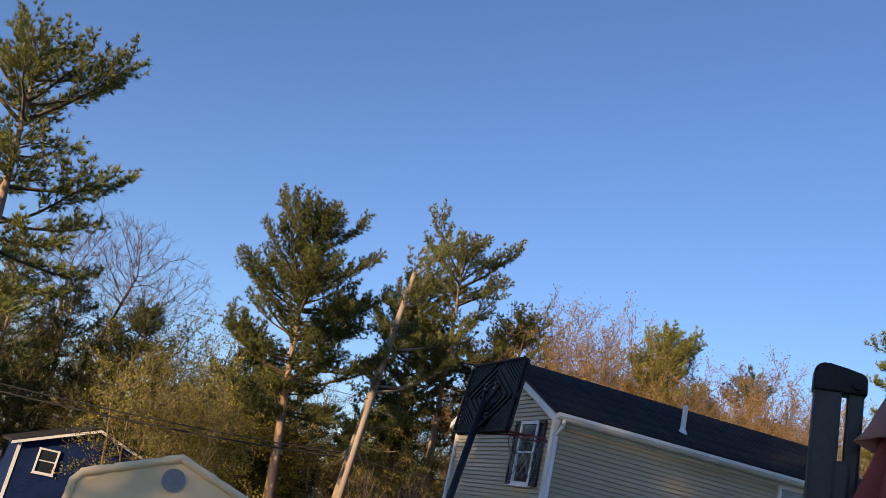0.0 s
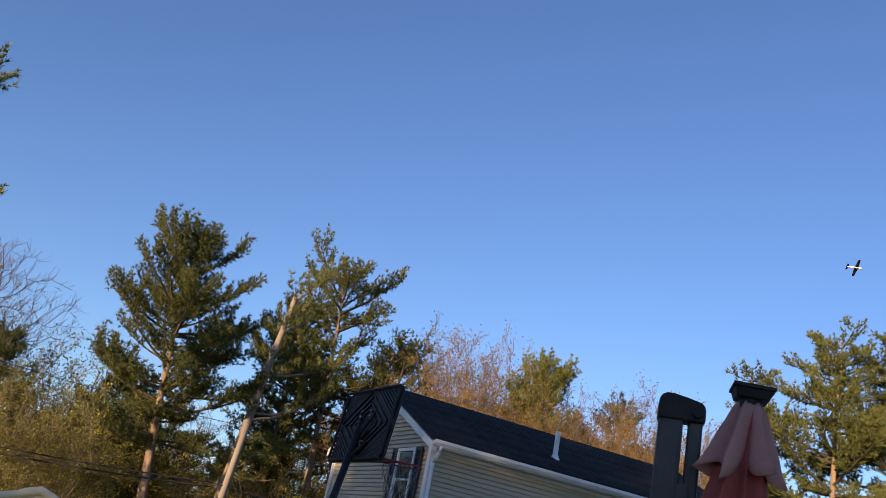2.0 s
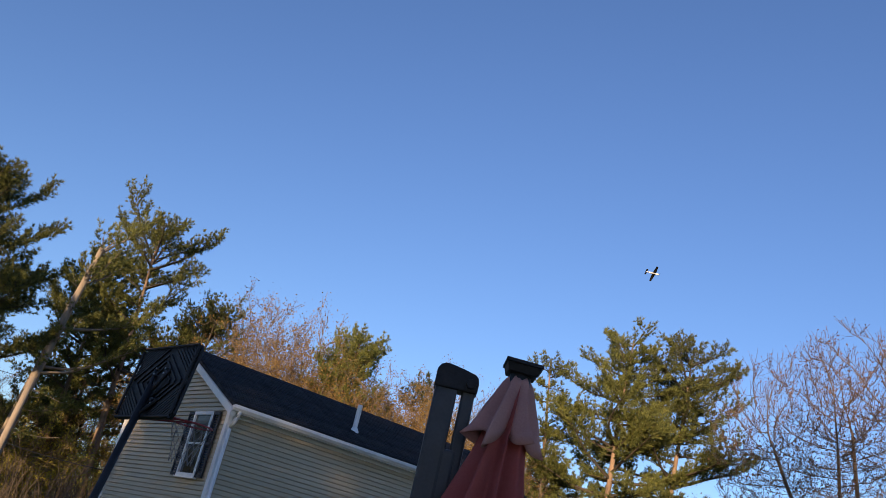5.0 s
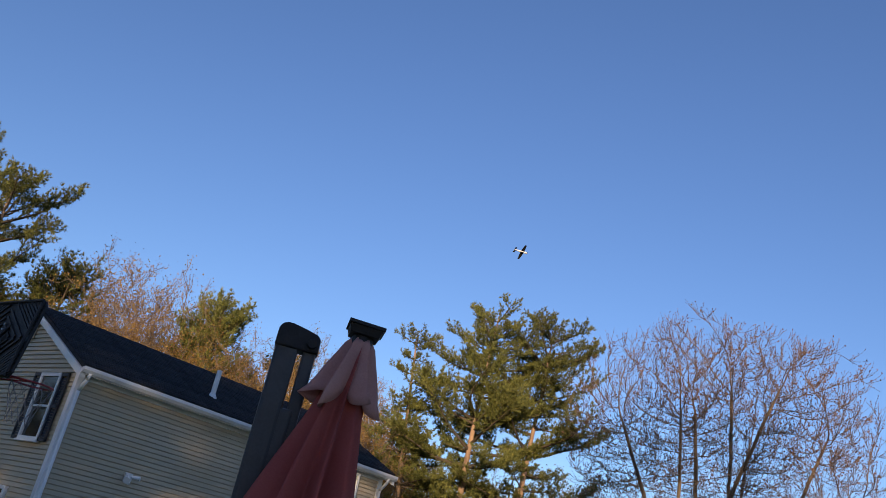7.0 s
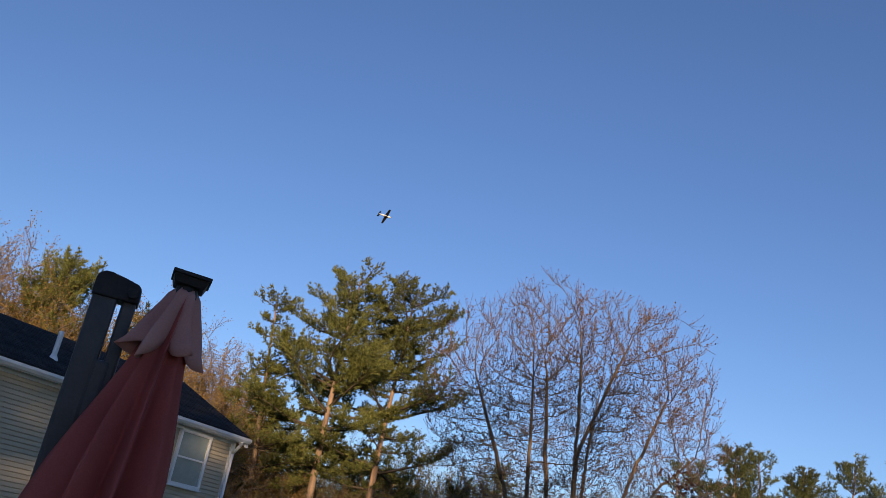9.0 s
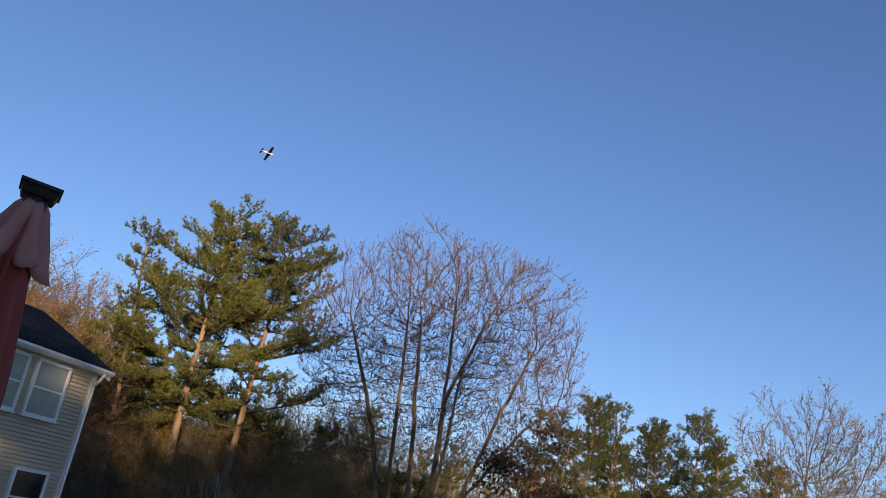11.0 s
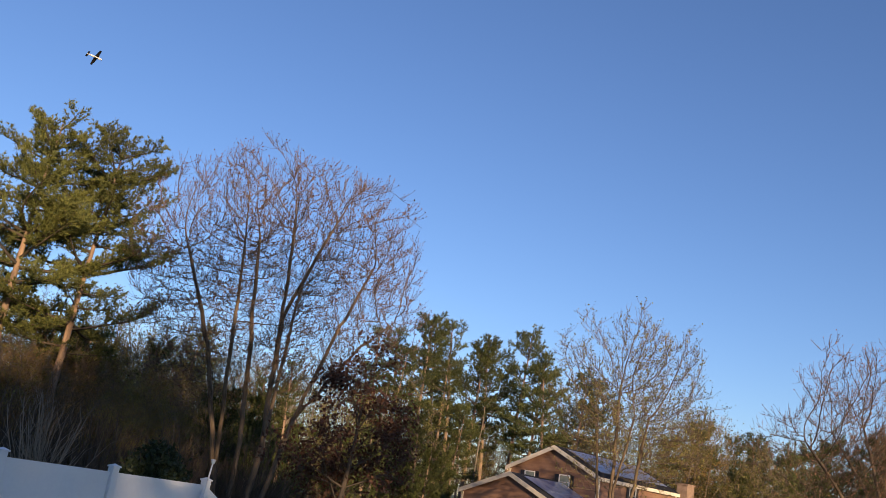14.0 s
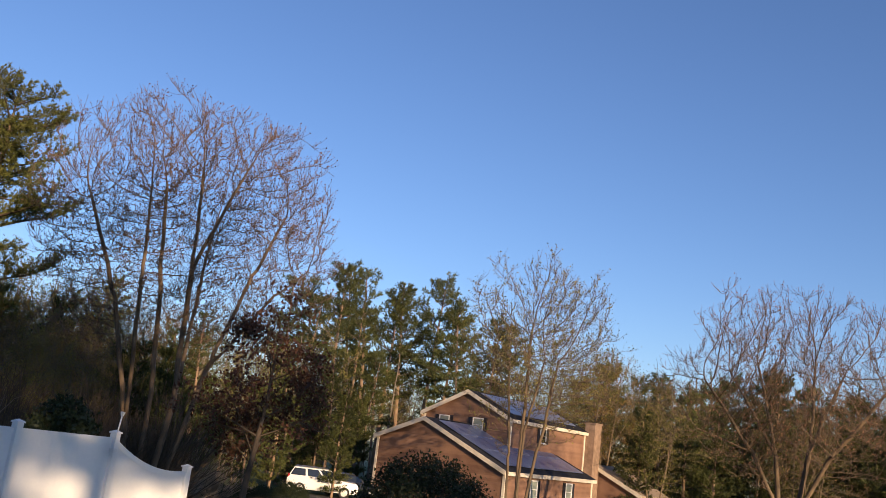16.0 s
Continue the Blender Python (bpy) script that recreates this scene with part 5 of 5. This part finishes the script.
    block(3.2, 10.9, 5.0, 15.7, 3.9, 3.9, 7.0, 5.6, "main")

    def panels(y0, z0, y1, z1, x0, x1, cols, rows):
        for i in range(cols):
            for j in range(rows):
                xa, xb = x0 + (x1 - x0) * i / cols + 0.02, x0 + (x1 - x0) * (i + 1) / cols - 0.02
                fa, fb = j / rows + 0.008, (j + 1) / rows - 0.008
                ya, yb, za, zb = y0 + (y1 - y0) * fa, y0 + (y1 - y0) * fb, z0 + (z1 - z0) * fa, z0 + (z1 - z0) * fb
                part("solar_panel", Solid().hexa([(xa, ya, Z(za) + 0.2), (xb, ya, Z(za) + 0.2), (xb, yb, Z(zb) + 0.2), (xa, yb, Z(zb) + 0.2), (xa, ya, Z(za) + 0.24), (xb, ya, Z(za) + 0.24), (xb, yb, Z(zb) + 0.24), (xa, yb, Z(zb) + 0.24)]), SOLAR, h, "dark blue solar panel")

    panels(0.35, 0.58, 6.2, 3.0, 0.6, 10.8, 9, 3)
    panels(3.6, 4.08, 6.6, 5.4, 5.8, 15.0, 8, 2)
    for y in (5.95, 9.0):
        w = window_unit(h, pose(5.0 - 0.05, y, Z(2.75), 0, 0, -90), 0.95, 1.05, BLIND, True)
    for x in (6.3,):
        window_unit(h, pose(x + 3, 3.2 - 0.05, Z(2.55), 0, 0, 0), 0.9, 1.1, PANE, True)
    for x in (3.4, 8.0):
        window_unit(h, pose(x, -0.05, Z(-1.15), 0, 0, 0), 0.9, 1.2, BLIND, True)
    ch = part("chimney", Solid().box(15.8, 2.35, 0, 16.9, 3.25, Z(4.6)), CHIMNEY_BRICK, h, "brick chimney", 0.03)
    part("chimney_cap", Solid().box(15.74, 2.29, Z(4.6) + 0.004, 16.96, 3.31, Z(4.72)), CHIMNEY_BRICK, ch)
    # low wing at the far end
    part("wall", Solid().prism([(17.1, -1.1, 0), (17.1, 2.8, 0), (17.1, 2.8, Z(1.36)), (17.1, -1.1, Z(-0.41))], (4.9, 0, 0)), BRICK_RED, h)
    part("roof", Solid().hexa([(16.9, -1.4, Z(-0.5)), (22.3, -1.4, Z(-0.5)), (22.3, 2.9, Z(1.45)), (16.9, 2.9, Z(1.45)), (16.9, -1.4, Z(-0.37)), (22.3, -1.4, Z(-0.37)), (22.3, 2.9, Z(1.58)), (16.9, 2.9, Z(1.58))]), ROOF_BROWN, h)
    part("rake_board", Solid().hexa([(16.82, -1.45, Z(-0.66)), (16.89, -1.45, Z(-0.66)), (16.89, 2.9, Z(1.3)), (16.82, 2.9, Z(1.3)), (16.82, -1.45, Z(-0.36)), (16.89, -1.45, Z(-0.36)), (16.89, 2.9, Z(1.6)), (16.82, 2.9, Z(1.6))]), CREAM, h)


build_brown_house()


# ---- cars ----
def build_car(name, m, paint, label, profile, cabin, width):
    car = thing(name, m, label, "car", "parked cars")
    part("body", Solid().prism([(x, -width / 2, z) for x, z in profile], (0, width, 0)), paint, car, "", 0.05, True)
    part("cabin", Solid().hexa([(cabin[0], -width / 2 + 0.06, cabin[4]), (cabin[3], -width / 2 + 0.06, cabin[4]), (cabin[3], width / 2 - 0.06, cabin[4]), (cabin[0], width / 2 - 0.06, cabin[4]),
                                (cabin[1], -width / 2 + 0.2, cabin[5]), (cabin[2], -width / 2 + 0.2, cabin[5]), (cabin[2], width / 2 - 0.2, cabin[5]), (cabin[1], width / 2 - 0.2, cabin[5])]), paint, car, "", 0.05, True)
    n = 3
    for s in (-1, 1):
        for i in range(n):
            f0, f1 = (i + 0.08) / n, (i + 0.94) / n
            x0, x1 = cabin[0] + (cabin[3] - cabin[0]) * f0, cabin[0] + (cabin[3] - cabin[0]) * f1
            X0, X1 = cabin[1] + (cabin[2] - cabin[1]) * f0, cabin[1] + (cabin[2] - cabin[1]) * f1
            a, b = 0.14, 0.86
            L = lambda p, q, t: p + (q - p) * t
            y0, y1 = s * (width / 2 - 0.06 - 0.14 * a + 0.012), s * (width / 2 - 0.06 - 0.14 * b + 0.012)
            z0, z1 = L(cabin[4], cabin[5], a), L(cabin[4], cabin[5], b)
            part("side_window", Solid().hexa([(L(x0, X0, a), y0 - s * 0.02, z0), (L(x1, X1, a), y0 - s * 0.02, z0), (L(x1, X1, a), y0, z0), (L(x0, X0, a), y0, z0), (L(x0, X0, b), y1 - s * 0.02, z1), (L(x1, X1, b), y1 - s * 0.02, z1), (L(x1, X1, b), y1, z1), (L(x0, X0, b), y1, z1)]), PANE, car, "dark tinted glass")
    for xa, Xa, sgn in ((cabin[3], cabin[2], 1), (cabin[0], cabin[1], -1)):
        L = lambda p, q, t: p + (q - p) * t
        pts = []
        for t in (0.12, 0.9):
            xx, zz, ww = L(xa, Xa, t) + sgn * 0.012, L(cabin[4], cabin[5], t), width / 2 - 0.16 - 0.12 * t
            pts.append([(xx, -ww, zz), (xx, ww, zz), (xx - sgn * 0.02, ww, zz), (xx - sgn * 0.02, -ww, zz)])
        part("windscreen" if sgn > 0 else "rear_window", Solid().hexa(pts[0] + pts[1]), PANE, car)
    L0, L1 = profile[0][0], max(p[0] for p in profile)
    for x in (L0 + 0.85, L1 - 0.9):
        for s in (-1, 1):
            wheel = new("wheel")
            wheel.parent = car
            wheel.location = (x, s * (width / 2 - 0.10), 0.36)
            part("tyre", Solid().tube((0, -0.12, 0), (0, 0.12, 0), 0.36, n=28), TYRE, wheel, "", 0.02)
            part("rim", Solid().tube((0, s * 0.10, 0), (0, s * 0.135, 0), 0.24, 0.22, 20), ALLOY, wheel)
    for s in (-1, 1):
        part("headlight", Solid().box(L1 - 0.28, s * (width / 2 - 0.2) - 0.17, 0.78, L1 - 0.05, s * (width / 2 - 0.2) + 0.19, 0.93), LAMP_CLEAR, car, "", 0.03)
        part("tail_light", Solid().box(L0 - 0.02, s * (width / 2 - 0.15) - 0.12, 0.95, L0 + 0.14, s * (width / 2 - 0.15) + 0.14, 1.2), LAMP_RED, car, "", 0.02)
        part("mirror", Solid().box(cabin[3] - 0.45, s * (width / 2 + 0.05) - 0.1, 1.05, cabin[3] - 0.28, s * (width / 2 + 0.05) + 0.1, 1.2), paint, car, "", 0.03)
        part("roof_rail", Solid().tube((cabin[1] + 0.1, s * (width / 2 - 0.28), cabin[5] + 0.05), (cabin[2] - 0.1, s * (width / 2 - 0.28), cabin[5] + 0.05), 0.02, n=6), ALLOY, car)


SUV = [(-2.3, 0.32), (2.25, 0.30), (2.36, 0.5), (2.34, 0.85), (2.2, 1.0), (1.15, 1.10), (-2.2, 1.12), (-2.34, 0.95), (-2.36, 0.5)]
gx, gy = 52.2, 29.6
build_car("suv", pose(gx, gy, ground_z(gx, gy) + 0.06, 0, 0, -58), CAR_WHITE, "white SUV parked on the asphalt drive", SUV, (-2.28, -1.95, 0.35, 1.3, 1.08, 1.70), 1.86)
gx, gy = 54.9, 29.0
SEDAN = [(-2.25, 0.28), (2.2, 0.26), (2.32, 0.45), (2.28, 0.75), (2.0, 0.86), (1.0, 0.94), (-2.2, 0.98), (-2.3, 0.8), (-2.3, 0.45)]
build_car("sedan", pose(gx, gy, ground_z(gx, gy) + 0.06, 0, 0, -58), CAR_DARK, "dark blue car parked beyond the white one", SEDAN, (-1.9, -1.2, 0.3, 1.15, 0.93, 1.45), 1.8)


# ---- shrubs ----
def shrub(seed, name, label, rx, ry, rz, count, material, size, category="shrub"):
    """A rounded evergreen: inner stems and a ragged dome of small leaves."""
    rng = np.random.default_rng(seed)
    wood = Wood()
    tips = []
    for i in range(count):
        a, t = rng.uniform(0, 2 * math.pi), math.acos(rng.uniform(0.0, 1.0))
        r = rng.uniform(0.72, 1.04)
        tip = np.array([rx * r * math.sin(t) * math.cos(a), ry * r * math.sin(t) * math.sin(a), rz * r * math.cos(t) + 0.1])
        if i < 90:
            p = tip * 0.05
            d = unit(tip - p)
            stem(rng, wood, p, d, np.linalg.norm(tip - p), 0.02, 0.006, 0.3, 0.08, 0.0, 0)
        tips.append(tip)
    s = thing(name, Matrix(), label, category, "shrubs")
    link("stem", wood.mesh("stem", lambda r: True, 4), BARK_DARK, s)
    tagged(link("crown", raw_mesh("crown", *leaves(rng, tips, size, 7, 0.09)), material, s), kind="stuff")
    return s


put(shrub(61, "evergreen_shrub", "large dome-shaped dark evergreen shrub", 2.1, 2.1, 2.2, 3000, LEAF_DARK, 0.085), 66.6, 25, 0)
for az, d, s in ((53.4, 50, 0.55), (56.2, 49.5, 0.62), (57.9, 50.0, 0.78), (54.8, 51, 0.5)):
    if az == 53.4:
        low_shrub = put(shrub(62, "evergreen_shrub", "low clipped evergreen shrub by the drive", 1.7, 1.5, 1.6, 1400, LEAF_DARK, 0.10), az, d, 0, s)
    else:
        again(low_shrub, az, d, az * 7, s)
put(shrub(63, "evergreen_shrub", "dark olive evergreen shrub behind the fence", 1.2, 1.2, 2.6, 2000, LEAF_DARK, 0.12), 44.0, 26, 0)


def cane_shrub(seed, label, count, height, spread, bark):
    rng = np.random.default_rng(seed)
    wood = Wood()
    for i in range(count):
        a, t = rng.uniform(0, 6.28), abs(rng.normal(0, spread))
        d = np.array([math.cos(a) * math.sin(t), math.sin(a) * math.sin(t), math.cos(t)])
        pts = stem(rng, wood, d * np.array([0.5, 0.5, 0]), d, height * rng.uniform(0.5, 1.1), 0.025, 0.008, 0.3, 0.05, 0.0, 0)
        for p, w, r in pts[2::2]:
            stem(rng, wood, p, side_way(rng, w, 0.5), 0.6, 0.009, 0.005, 0.2, 0.08, 0.05, 1)
    return finish_tree("cane_shrub", wood, label, "shrub", "shrubs", bark, None, None, 0, (5, 3))


put(cane_shrub(71, "upright bare cane shrub with pale stems", 60, 3.3, 0.28, BARK_DEAD), 37.6, 26, 0)
straw = put(cane_shrub(72, "arching straw-coloured bare shrub by the drive", 110, 2.4, 0.6, BARK_DEAD), 51.6, 47, 0)
again(straw, 53.2, 49, 80, 0.9)
brush = put(cane_shrub(73, "tangle of bare brown brush at the wood's edge", 90, 3.6, 0.5, BARK_DARK), 27.5, 36, 0)
for k in range(26):
    again(brush, 26 + k * 1.0 + 0.6 * math.sin(k * 5), 36 + 8 * abs(math.sin(k * 2.3)), k * 77, 0.8 + 0.5 * abs(math.sin(k * 1.7)))
for k in range(12):
    again(brush, -2 + k * 0.95, 38 + 3 * math.sin(k * 3), k * 77, 0.9 + 0.5 * abs(math.sin(k * 1.7)))


# ---- model aeroplane in flight ----
def build_plane():
    m8 = pose(0.319, -0.315, 1.536, 111.65, -10.44, -38.16)
    r3 = m8.to_3x3()
    right, up, ahead = r3 @ Vector((1, 0, 0)), r3 @ Vector((0, 1, 0)), r3 @ Vector((0, 0, -1))
    x = (right * 0.9 - up * 0.28 + ahead * 0.33).normalized()
    y = (right * 0.36 + up * 0.72 - ahead * 0.55)
    y = (y - x * y.dot(x)).normalized()
    z = x.cross(y)
    m = Matrix((x, y, z)).transposed().to_4x4()
    m.translation = Vector((34.25, 49.2, 26.1))
    p = thing("model_aeroplane", m, "white and black model aeroplane flying overhead", "model aeroplane")
    s = Solid()
    st = ((-0.52, 0.02), (-0.3, 0.05), (0.0, 0.085), (0.25, 0.09), (0.45, 0.065), (0.52, 0.02))
    for (xa, ra), (xb, rb) in zip(st[:-1], st[1:]):
        s.tube((xa, 0, 0), (xb, 0, 0), ra, rb, 12)
    part("fuselage", s, MODEL_WHITE, p, smooth=True)
    part("wing", Solid().hexa([(0.02, -0.68, 0.05), (0.16, -0.68, 0.05), (0.24, 0, 0.0), (-0.02, 0, 0.0), (0.02, -0.68, 0.065), (0.16, -0.68, 0.065), (0.24, 0, 0.03), (-0.02, 0, 0.03)]), MODEL_BLACK, p)
    part("wing", Solid().hexa([(-0.02, 0, 0.0), (0.24, 0, 0.0), (0.16, 0.68, 0.05), (0.02, 0.68, 0.05), (-0.02, 0, 0.03), (0.24, 0, 0.03), (0.16, 0.68, 0.065), (0.02, 0.68, 0.065)]), MODEL_BLACK, p)
    part("tailplane", Solid().hexa([(-0.54, -0.24, 0.0), (-0.42, -0.24, 0.0), (-0.42, 0.24, 0.0), (-0.54, 0.24, 0.0), (-0.54, -0.24, 0.012), (-0.42, -0.24, 0.012), (-0.42, 0.24, 0.012), (-0.54, 0.24, 0.012)]), MODEL_BLACK, p)
    part("fin", Solid().hexa([(-0.55, -0.008, 0.0), (-0.4, -0.008, 0.0), (-0.4, 0.008, 0.0), (-0.55, 0.008, 0.0), (-0.56, -0.008, 0.2), (-0.48, -0.008, 0.2), (-0.48, 0.008, 0.2), (-0.56, 0.008, 0.2)]), MODEL_BLACK, p)
    part("canopy", Solid().tube((0.0, 0, 0.06), (0.2, 0, 0.07), 0.05, 0.05, 10), MODEL_BLACK, p)
    part("propeller", Solid().box(0.52, -0.13, -0.012, 0.53, 0.13, 0.012), MODEL_BLACK, p)


build_plane()


# ---- siding and shingles, piece by piece ----
def build_house_skin():
    long_me = siding_course(HLEN - 0.22)
    long_me.materials.append(SIDING)
    k = 0
    while HBASE + k * 0.1016 < EAVE - 0.30:
        c = new("siding_course", long_me)
        c.parent = house
        c.matrix_local = pose(0.11, 0.035, HBASE + k * 0.1016)
        k += 1
    gable_me = siding_course(HWID - 0.22)
    gable_me.materials.append(SIDING)
    k = 0
    while HBASE + k * 0.1016 < RIDGE - 0.2:
        z = HBASE + k * 0.1016
        if z < EAVE - 0.22:
            me, y0 = gable_me, HWID - 0.11
        else:
            half = HWID / 2 * (1 - (z + 0.10 - EAVE) / (RIDGE - EAVE)) if z + 0.1 > EAVE else HWID / 2
            half = min(half, HWID / 2 - 0.03)
            if half < 0.1:
                break
            me = siding_course(2 * half)
            me.materials.append(SIDING)
            y0 = HWID / 2 + half
        c = new("siding_course", me)
        c.parent = house
        c.matrix_local = pose(0.035, y0, z, 0, 0, -90)
        k += 1
    # shingle courses on the slope in view
    ang = math.degrees(math.atan(SLOPE))
    run = math.hypot(HWID / 2 + 0.26, (HWID / 2 + 0.26) * SLOPE)
    me = Solid().add([(0, 0, 0.012), (HLEN + 0.36, 0, 0.012), (HLEN + 0.36, 0.15, 0.002), (0, 0.15, 0.002), (0, 0, 0.0), (HLEN + 0.36, 0, 0.0)], [(0, 1, 2, 3), (4, 5, 1, 0)]).mesh("shingle_course")
    me.materials.append(SHINGLE)
    n = int(run / 0.14)
    for k in range(n):
        f = k * 0.14
        c = new("shingle_course", me)
        c.parent = house
        c.matrix_local = pose(-0.13, -0.27 + f * math.cos(radians(ang)), EAVE - 0.27 * SLOPE + 0.135 + f * math.sin(radians(ang)), ang, 0, 0)


build_house_skin()
